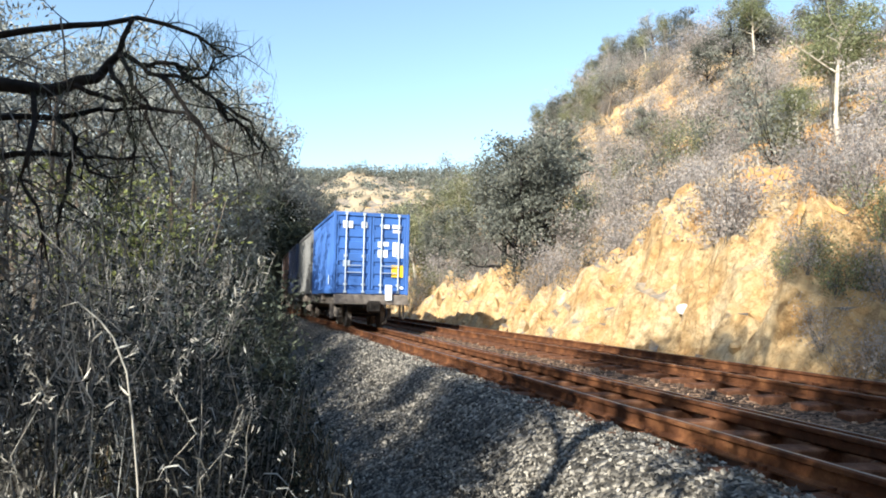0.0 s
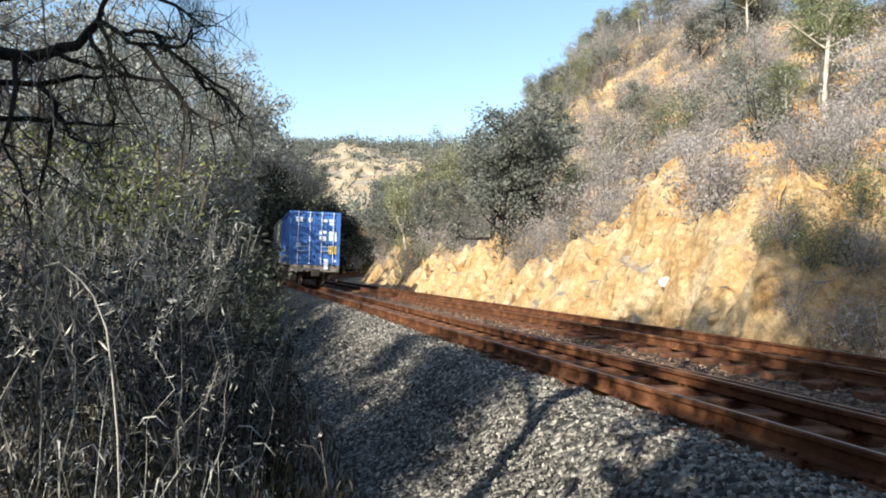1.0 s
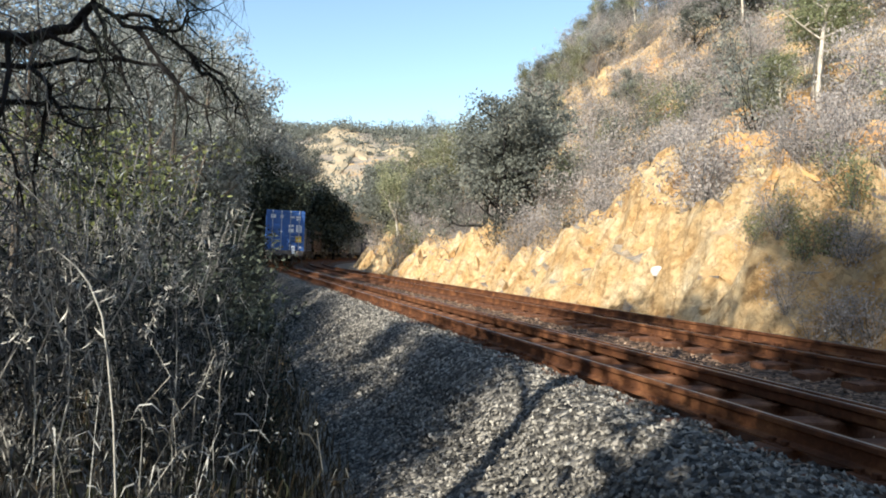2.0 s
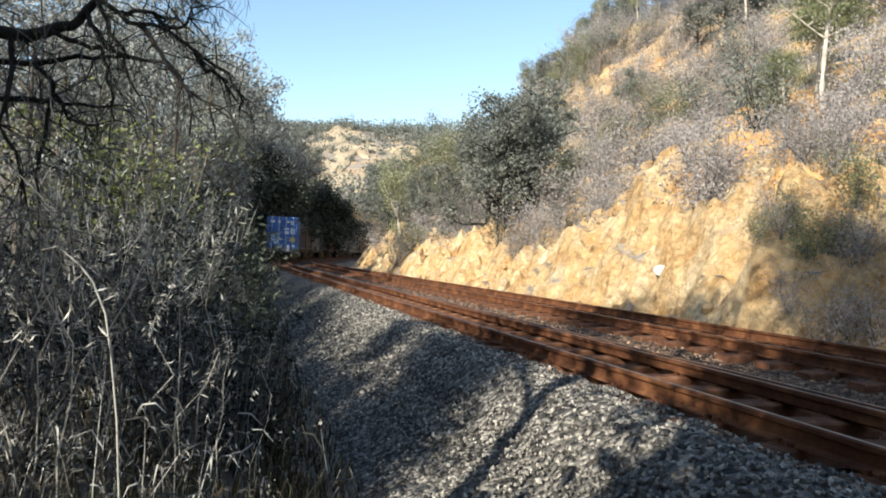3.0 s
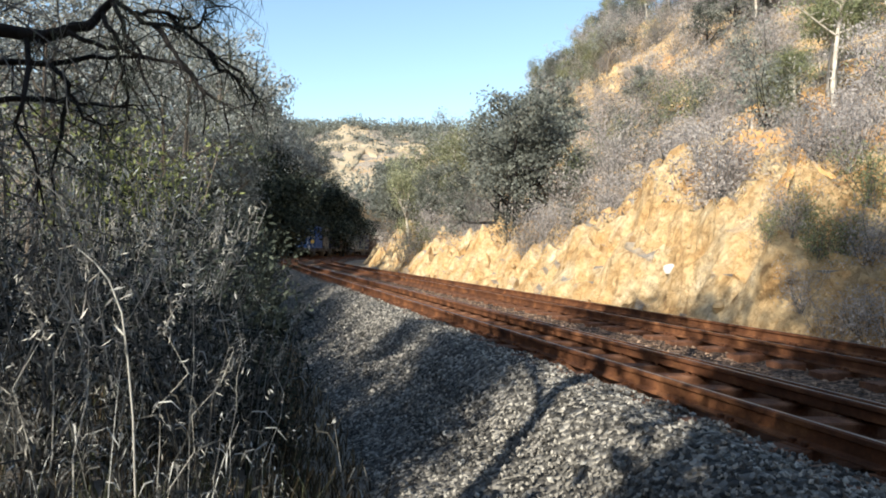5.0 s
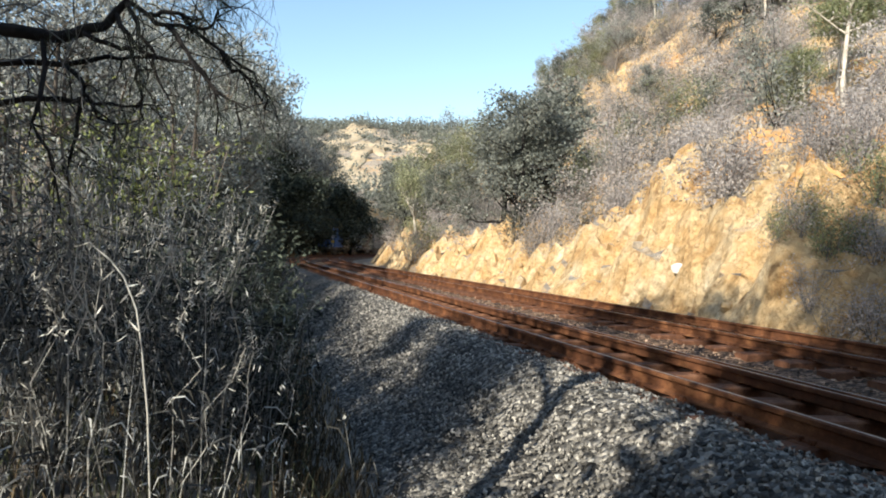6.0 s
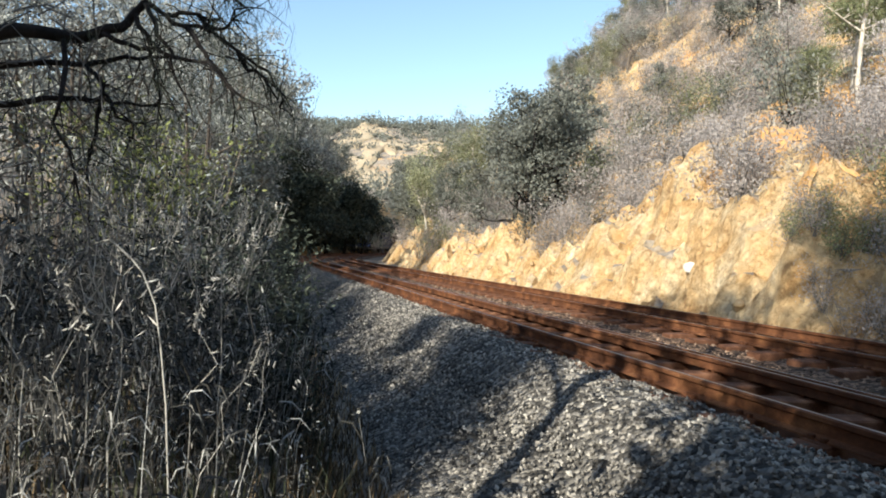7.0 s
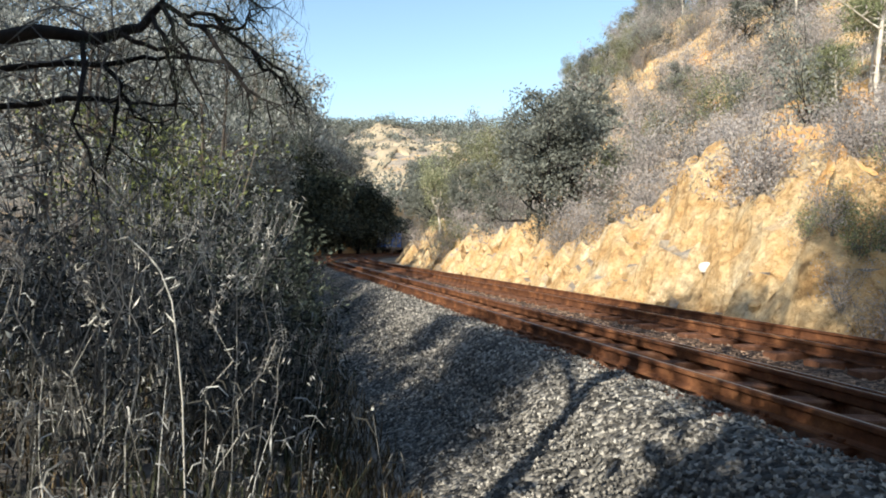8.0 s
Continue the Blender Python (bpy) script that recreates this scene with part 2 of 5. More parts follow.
def shape(d, y):
    """Height of the bare ground d metres to the right of the track at y, before roughness."""
    if d < -2.7:
        k = ramp(38, 80, y)
        low = piece([(-90, 22), (-40, 13), (-22, 6), (-12, 1.6), (-8, .2), (-5, -.35), (-4, -.5), (-2.7, -.8)], d)
        bank = piece([(-90, 27), (-40, 22), (-22, 17.5), (-15, 14), (-9.5, 10.5), (-4.4, -.1), (-3.6, -.35), (-2.7, -.5)], d)
        z = low + (bank - low) * k
    elif d < foot(y):
        z = -.28 if d > -1.2 else -.28 - (-.28 + .8 - .3 * ramp(38, 80, y)) * (-1.2 - d) / 1.5
    else:
        f = foot(y)
        rock = piece([(8, 1.2), (11, 1.6), (13, 2.2), (16, 3.0), (18.5, 4.0), (21, 4.2), (22.5, 2.6), (24, 1.6), (28, 1.8), (31, 3.0), (33, 2.8), (36, 1.5), (56, 1.5), (61, 3.2), (72, 3.2), (79, 1.4)], y)
        high = 8.8 + .2 * min(y, 80) + .8 * ramp(30, 55, y) + 2.0 * ramp(46, 74, y) - 12 * ramp(90, 136, y) - 5 * ramp(130, 175, y)
        high = max(high, rock + 1.5)
        mid = 3.8 + .65 * rock
        z = piece([(f, -.28), (f + .5, .3), (f + .4 + rock * .72, rock), (f + 9 + .3 * rock, mid), (24, .48 * mid + .52 * high), (34, high), (50, high + 2), (100, high + 6)], d)
    if y > 140:
        far = 58 * ramp(150, 330, y) - 10 * ramp(360, 600, y)
        z = max(z * (1 - ramp(140, 230, y)) + far, far)
    return z


def rough(x, y, scale, octaves=4):
    return noise.fractal(Vector((x * scale, y * scale, 0.37)), 1.0, 2.1, octaves)


def land(x, y):
    """Height of the ground at (x, y), with its roughness."""
    d = offset(x, y)
    f = foot(y)
    z = shape(d, y)
    if d > f:
        away = min(1.0, (d - f) / 2.0)
        face = min(1.0, (d - f) / 0.6) * (1 - ramp(f + 2.8, f + 5.5, d))
        z += away * (0.9 * rough(x, y, 0.09) + 0.35 * rough(x + 9, y, 0.4))
        cell = noise.voronoi(Vector((x * 0.9, y * 0.9, z * 0.9)))[0]
        big = noise.voronoi(Vector((x * 0.42 + 7, y * 0.42, z * 0.3)))[0]
        hub = noise.voronoi(Vector((x * 0.75, y * 0.75, z * 0.75)))[1][0]
        block = math.sin(hub.x * 91.7 + hub.y * 47.3 + hub.z * 13.1)
        z += face * (0.36 * block + 0.9 * (cell[1] - cell[0]) + 0.7 * (1 - 0.7 * ramp(23, 34, y)) * (big[1] - big[0]) - 0.6 + 0.8 * rough(x, y + 31, 0.45, 5))
    elif d < -3.2:
        z += min(1.0, (-3.2 - d) / 3.0) * (0.35 * rough(x, y, 0.12) + 0.12 * rough(x, y + 5, 0.7))
    if y > 150:
        z += ramp(150, 220, y) * (7.0 * rough(x, y, 0.012, 5) + 0.7 * rough(x, y, 0.06))
    return z


def mesh_object(name, verts, faces, mat, parent=None, label="", smooth=False, kind=""):
    me = bpy.data.meshes.new(name)
    me.from_pydata([tuple(v) for v in verts], [], [tuple(f) for f in faces])
    for one in (mat if isinstance(mat, (list, tuple)) else [mat]):
        me.materials.append(one)
    if smooth:
        me.polygons.foreach_set("use_smooth", [True] * len(me.polygons))
    me.update()
    ob = new(name, me)
    ob.parent = parent
    return tagged(ob, label, kind=kind)


def part(name, bm, mat, parent=None, label=""):
    """Links a bmesh as one mesh object under a thing or a part."""
    me = bpy.data.meshes.new(name)
    bm.to_mesh(me)
    bm.free()
    me.materials.append(mat)
    ob = new(name, me)
    ob.parent = parent
    return tagged(ob, label)


def box(bm, x0, x1, y0, y1, z0, z1, bevel=0.0):
    made = bmesh.ops.create_cube(bm, size=1, matrix=Matrix.LocRotScale(((x0 + x1) / 2, (y0 + y1) / 2, (z0 + z1) / 2), None, (x1 - x0, y1 - y0, z1 - z0)))
    if bevel:
        edges = list({e for v in made["verts"] for e in v.link_edges})
        bmesh.ops.bevel(bm, geom=edges, offset=bevel, segments=1, affect="EDGES")
    return bm


def boxed(*args, **kw):
    return box(bmesh.new(), *args, **kw)


def rod(bm, a, b, r, sides=8, r2=None):
    a, b = Vector(a), Vector(b)
    m = Matrix.Translation((a + b) / 2) @ (b - a).to_track_quat("Z", "Y").to_matrix().to_4x4()
    bmesh.ops.create_cone(bm, cap_ends=True, segments=sides, radius1=r, radius2=r if r2 is None else r2, depth=(b - a).length, matrix=m)
    return bm


def tubes(paths, sides=5):
    """Vertices and faces of tapered tubes along paths of (point, radius)."""
    verts, faces = [], []
    for path in paths:
        base = len(verts)
        for i, (p, r) in enumerate(path):
            p = Vector(p)
            ahead = Vector(path[min(i + 1, len(path) - 1)][0]) - Vector(path[max(i - 1, 0)][0])
            q = ahead.to_track_quat("Z", "Y")
            for k in range(sides):
                a = 2 * math.pi * k / sides
                verts.append(p + q @ Vector((math.cos(a) * r, math.sin(a) * r, 0)))
        for i in range(len(path) - 1):
            for k in range(sides):
                n = (k + 1) % sides
                faces.append((base + i * sides + k, base + i * sides + n, base + (i + 1) * sides + n, base + (i + 1) * sides + k))
        faces.append(tuple(base + (len(path) - 1) * sides + k for k in range(sides)))
    return verts, faces


def leaf_mesh(name, centres, lengths, widths, mat, rng, droop=0.0):
    """One mesh of many single leaves, each a bent pair of triangles."""
    n = len(centres)
    c = np.asarray(centres, float)
    a = rng.normal(size=(n, 3))
    a[:, 2] -= droop
    a /= np.linalg.norm(a, axis=1)[:, None]
    b = np.cross(a, rng.normal(size=(n, 3)))
    b /= np.linalg.norm(b, axis=1)[:, None] + 1e-9
    lift = np.cross(a, b)
    le, wi = np.broadcast_to(lengths, n)[:, None] / 2, np.broadcast_to(widths, n)[:, None] / 2
    v = np.stack([c - a * le, c + b * wi + lift * wi * 0.4, c + a * le, c - b * wi + lift * wi * 0.4], 1).reshape(-1, 3)
    me = bpy.data.meshes.new(name)
    me.vertices.add(4 * n)
    me.vertices.foreach_set("co", v.ravel())
    me.loops.add(4 * n)
    me.loops.foreach_set("vertex_index", np.arange(4 * n))
    me.polygons.add(n)
    me.polygons.foreach_set("loop_start", np.arange(0, 4 * n, 4))
    me.materials.append(mat)
    me.update(calc_edges=True)
    return me


# ---- ground ----
def spaced(stops):
    out = []
    for (a, b, step) in stops:
        k = max(1, round((b - a) / step))
        out += [a + (b - a) * i / k for i in range(k)]
    return out + [stops[-1][1]]


def build_ground():
    ys = spaced([(-400, -60, 40), (-60, -8, 4), (-8, 4, 0.8), (4, 42, 0.3), (42, 80, 0.6), (80, 160, 2), (160, 360, 5), (360, 900, 40)])
    ds = spaced([(-420, -90, 30), (-90, -30, 5), (-30, -12, 1.5), (-12, -2.7, 0.5), (-2.7, 4.4, 0.9), (4.4, 13, 0.22), (13, 36, 0.8), (36, 90, 5), (90, 420, 30)])
    verts, faces = [], []
    for y in ys:
        for d in ds:
            x = centre(min(y, 260)) + d / along(min(y, 260))
            verts.append((x, y, land(x, y)))
    w = len(ds)
    for i in range(len(ys) - 1):
        for j in range(w - 1):
            faces.append((i * w + j, i * w + j + 1, (i + 1) * w + j + 1, (i + 1) * w + j))
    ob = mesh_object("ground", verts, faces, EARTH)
    return tagged(ob, "dry ochre hillside earth with a rocky railway cutting", "ground", kind="structure")


build_ground()


def build_ballast():
    profile = [(-3.0, -0.86), (-2.7, -0.72), (-2.3, -0.55), (-1.9, -0.37), (-1.55, -0.13), (-1.3, 0.03), (-1.1, 0.065), (-0.8, 0.06), (-0.62, -0.03), (-0.4, -0.12), (0.3, -0.14), (0.8, -0.13),
               (1.2, -0.07), (1.6, -0.09), (2.0, -0.07), (2.4, -0.08), (3.0, -0.08), (3.6, -0.08), (4.1, -0.07), (4.6, -0.16), (5.0, -0.34)]
    fine = [(a[0] + (b[0] - a[0]) * k / 3, a[1] + (b[1] - a[1]) * k / 3) for a, b in zip(profile, profile[1:]) for k in range(3)] + [profile[-1]]
    ys = spaced([(-30, 0, 1.0), (0, 26, 0.12), (26, 60, 0.4), (60, 170, 1.5)])
    verts, faces = [], []
    for y in ys:
        far = ramp(38, 80, y)
        for d, z in fine:
            x = centre(y) + d / along(y)
            lift = 0.3 * far * min(1.0, max(0.0, (-1.2 - d) / 1.5))
            verts.append((x, y, z + lift + 0.035 * rough(x, y, 3.0, 3) + (0.07 * rough(x, y, 0.5) if d < -1.3 else 0)))
    w = len(fine)
    for i in range(len(ys) - 1):
        for j in range(w - 1):
            faces.append((i * w + j, i * w + j + 1, (i + 1) * w + j + 1, (i + 1) * w + j))
    ob = mesh_object("ballast", verts, faces, [GRAVEL, GRAVEL_RUST], smooth=True)
    ob.data.polygons.foreach_set("material_index", [int(fine[k % (w - 1)][0] > -0.95) for k in range(len(faces))])
    return tagged(ob, "grey crushed-stone railway ballast with a sloping shoulder", "ballast", kind="structure")


build_ballast()


def shoulder(d):
    return piece([(-3.0, -0.86), (-2.3, -0.55), (-1.55, -0.13), (-1.3, 0.03), (-1.1, 0.065), (-0.8, 0.06), (-0.62, -0.03), (-0.4, -0.12), (0.8, -0.13), (1.2, -0.07), (4.1, -0.08), (5, -.34)], d)


def build_stones(count, near, far, d0, d1, mat, rng):
    """Loose angular stones on the ballast, each a squashed uneven octahedron."""
    base = np.array([(1, 0, 0), (0, 1, 0), (-1, 0, 0), (0, -1, 0), (0, 0, 1), (0, 0, -1)], float)
    tri = np.array([(0, 1, 4), (1, 2, 4), (2, 3, 4), (3, 0, 4), (1, 0, 5), (2, 1, 5), (3, 2, 5), (0, 3, 5)])
    verts = np.empty((count, 6, 3))
    for i in range(count):
        y = near + (far - near) * rng.random() ** 1.4
        d = d0 + (d1 - d0) * rng.random()
        x = centre(y) + d / along(y)
        size = rng.uniform(0.011, 0.026)
        q = Euler(rng.uniform(0, 6.3, 3)).to_matrix()
        v = base * rng.uniform(0.6, 1.2, (6, 1)) * size * np.array((1.2, 1.0, 0.75))
        z = shoulder(d) + 0.035 * rough(x, y, 3.0, 3) + (0.07 * rough(x, y, 0.5) if d < -1.3 else 0)
        verts[i] = v @ np.array(q) + (x, y, z + size * 0.25)
    faces = (tri[None] + 6 * np.arange(count)[:, None, None]).reshape(-1, 3)
    ob = mesh_object("ballast_stones", verts.reshape(-1, 3).tolist(), faces.tolist(), mat)
    return tagged(ob, "loose angular grey and tan ballast stones", "stones", kind="stuff")


# ---- railway tracks ----
CANT = 0.042


def cant(d):
    """Height that the near track's tilt adds d metres right of its middle: the outer, left rail lies higher."""
    return 0.03 - CANT * max(-1.1, min(1.1, d)) * (1 - ramp(1.15, 1.6, abs(d))) - 0.03 * ramp(1.1, 1.6, d)


def sweep(name, d_mid, outline, y0, y1, mats, parent, label, indices=None):
    """A rail: the outline (across, up) carried along the track."""
    ys = spaced([(y0, 40, 1.5), (40, y1, 2.5)])
    verts, faces = [], []
    for y in ys:
        c = along(y)
        side = Vector((c, -slope(y) * c, 0))
        p = Vector((centre(y), y, 0))
        for u, z in outline:
            q = p + side * (d_mid + u)
            verts.append((q.x, q.y, z + cant(d_mid)))
    w = len(outline)
    for i in range(len(ys) - 1):
        for j in range(w):
            n = (j + 1) % w
            faces.append((i * w + j, i * w + n, (i + 1) * w + n, (i + 1) * w + j))
    ob = mesh_object(name, verts, faces, mats, parent, label)
    for k, p in enumerate(ob.data.polygons):
        p.material_index = 1 if len(mats) > 1 and k % w in (indices or ()) else 0
    return ob


RAIL = [(-0.065, 0.0), (0.065, 0.0), (0.065, 0.012), (0.010, 0.03), (0.010, 0.105), (0.035, 0.115), (0.035, 0.143), (0.026, 0.149), (0.012, 0.151), (-0.012, 0.151), (-0.026, 0.149), (-0.035, 0.143), (-0.035, 0.115), (-0.010, 0.105), (-0.010, 0.03), (-0.065, 0.012)]


def build_track(name, d_mid, label, check):
    track = tagged(new(name), label, "railway track", "parallel tracks", "structure")
    shine = (8,)
    for d in (-0.57, 0.57):
        sweep("rail", d_mid + d, RAIL, -12, 168, [RUST, WORN_STEEL], track, "rusty steel rail with a worn bright head", shine)
    if check:
        sweep("check_rail", d_mid + 0.57 - 0.125, [(u, z - 0.004) for u, z in RAIL[2:-1]], -12, 60, [RUST, WORN_STEEL], track, "rusty check rail beside the running rail", (6,))
    return track


def sleeper_mesh(seed):
    rng = random.Random(seed)
    bm = boxed(-1.02, 1.02, -0.11, 0.11, -0.125, 0.0, bevel=0.012)
    for v in bm.verts:
        v.co += Vector((rng.uniform(-0.02, 0.02), rng.uniform(-0.006, 0.006), rng.uniform(-0.006, 0.002)))
    me = bpy.data.meshes.new("sleeper")
    bm.to_mesh(me)
    bm.free()
    me.materials.append(TIMBER)
    return me


def plate_mesh():
    bm = boxed(-0.15, 0.15, -0.09, 0.09, 0.0, 0.014, bevel=0.003)
    for u in (-0.09, 0.09):
        for v in (-0.05, 0.05):
            box(bm, u - 0.02, u + 0.02, v - 0.018, v + 0.018, 0.012, 0.045, bevel=0.004)
    me = bpy.data.meshes.new("baseplate")
    bm.to_mesh(me)
    bm.free()
    me.materials.append(RUST)
    return me


def lay_sleepers(track, d_mid, seed):
    rng = random.Random(seed)
    kinds, plate = [sleeper_mesh(seed + k) for k in range(5)], plate_mesh()
    y, i = -3.0, 0
    while y < 118:
        c = along(y)
        ang = math.degrees(math.atan(-slope(y)))
        spot = Vector((centre(y), y, 0)) + Vector((c, -slope(y) * c, 0)) * (d_mid + rng.uniform(-0.03, 0.03))
        tilt = math.degrees(math.atan(CANT)) if d_mid == 0 else 0
        turn = pose(spot.x, spot.y, rng.uniform(-0.004, 0.0) + cant(d_mid), 0, 0, ang + rng.uniform(-1.2, 1.2)) @ pose(0, 0, 0, 0, tilt, 0)
        s = new("sleeper", kinds[i % 5])
        s.parent, s.matrix_basis = track, turn
        if y < 18:
            for u in (-0.57, 0.57):
                b = new("baseplate", plate)
                b.parent, b.matrix_basis = track, turn @ pose(u, 0, -0.012)
        y += 0.62 * c
        i += 1


TRACK_NEAR = build_track("railway_track", 0.0, "narrow-gauge track with rusty rails on rust-dusted sleepers", True)
TRACK_FAR = build_track("railway_track", 3.05, "second rusty narrow-gauge track beside the rock face", False)


# ---- train ----
def track_table():
    rows, s, y = [], 0.0, -10.0
    while y < 420:
        rows.append((s, y))
        s += 0.25 / along(y + 0.125)
        y += 0.25
    return np.array(rows)


TABLE = track_table()


def on_track(s):
    y = float(np.interp(s, TABLE[:, 0], TABLE[:, 1]))
    return Vector((centre(y), y, 0.18))


REAR = float(np.interp(21.3, TABLE[:, 1], TABLE[:, 0]))
SPEED, PITCH = 11.9, 14.6


def wagon_pose(i, t):
    """The i-th wagon from the rear, at t seconds: it rides on its two bogies and leans into the curve."""
    s = REAR + SPEED * t + 6.75 + PITCH * i
    a, b = on_track(s - 4.6), on_track(s + 4.6)
    way = b - a
    return Matrix.Translation((a + b) / 2) @ pose(0, 0, 0, 0, 0, math.degrees(math.atan2(-way.x, way.y))) @ pose(0, 0, 0, 0, 1.1, 0)


def wheelset(parent, y):
    axle = part("wheelset", rod(bmesh.new(), (-0.62, 0, 0), (0.62, 0, 0), 0.07, 10), IRON, parent)
    for u in (-1, 1):
        bm = rod(bmesh.new(), (u * 0.50, 0, 0), (u * 0.62, 0, 0), 0.42, 28)
        rod(bm, (u * 0.47, 0, 0), (u * 0.50, 0, 0), 0.45, 28)
        rod(bm, (u * 0.62, 0, 0), (u * 0.66, 0, 0), 0.12, 12)
        part("wheel", bm, WAGON_PAINT, axle)
    axle.matrix_basis = pose(0, y, 0.42)
    return axle


def build_wagon(i):
    w = tagged(new("container_wagon"), "dusty steel flat wagon carrying containers", "railway wagon", "wagons of the train")
    bm = bmesh.new()
    for u in (-0.95, 0.95):
        box(bm, u - 0.07, u + 0.07, -6.6, 6.6, 0.72, 1.02, 0.01)
    for y in (-6.55, -3.2, 0, 3.2, 6.55):
        box(bm, -1.15, 1.15, y - 0.14, y + 0.14, 0.80, 1.05, 0.01)
    box(bm, -0.22, 0.22, -6.6, 6.6, 0.62, 0.98, 0.01)
    part("underframe", bm, WAGON_PAINT, w)
    part("headstock", boxed(-1.18, 1.18, -6.78, -6.62, 0.74, 1.04, 0.015), WAGON_PAINT, w, "pale dusty headstock beam")
    part("headstock", boxed(-1.18, 1.18, 6.62, 6.78, 0.74, 1.04, 0.015), WAGON_PAINT, w)
    for u in (-1, 1):
        bm = boxed(u * 1.14 - 0.03, u * 1.14 + 0.03, -6.3, -6.24, 0.28, 0.9)
        box(bm, u * 1.14 - 0.03, u * 1.14 + 0.03, -5.8, -5.74, 0.28, 0.9)
        box(bm, u * 1.14 - 0.03, u * 1.14 + 0.03, -6.3, -5.74, 0.28, 0.34)
        part("step", bm, WAGON_PAINT, w, "bent steel shunter's step")
    for e in (-1, 1):
        bm = boxed(-0.14, 0.14, -7.25 if e < 0 else 6.7, -6.7 if e < 0 else 7.25, 0.55, 0.82, 0.03)
        box(bm, -0.2, 0.2, -7.35 if e < 0 else 7.1, -7.1 if e < 0 else 7.35, 0.50, 0.86, 0.05)
        part("coupler", bm, IRON, w, "black knuckle coupler")
    bm = bmesh.new()
    pts = [(0.42, -6.8, 0.75), (0.46, -6.98, 0.45), (0.40, -7.05, 0.2), (0.28, -7.1, 0.15)]
    for a, b in zip(pts, pts[1:]):
        rod(bm, a, b, 0.035, 8)
    part("brake_hose", bm, IRON, w)
    bm = boxed(0.42, 0.64, -6.86, -6.78, 0.86, 1.36, 0.02)
    part("tail_marker", bm, WHITE_MARK, w, "white end-of-train marker box")
    sets = []
    for e in (-1, 1):
        bm = bmesh.new()
        for u in (-0.80, 0.80):
            box(bm, u - 0.06, u + 0.06, e * 4.6 - 1.15, e * 4.6 + 1.15, 0.42, 0.62, 0.02)
            for k in (-0.85, 0.85):
                box(bm, u - 0.09, u + 0.09, e * 4.6 + k - 0.16, e * 4.6 + k + 0.16, 0.28, 0.58, 0.03)
            box(bm, u - 0.08, u + 0.08, e * 4.6 - 0.2, e * 4.6 + 0.2, 0.30, 0.70, 0.03)
        box(bm, -0.8, 0.8, e * 4.6 - 0.18, e * 4.6 + 0.18, 0.46, 0.7, 0.02)
        part("bogie_frame", bm, WAGON_PAINT, w)
        for k in (-0.85, 0.85):
            sets.append((wheelset(w, e * 4.6 + k), e * 4.6 + k))
    return w, sets


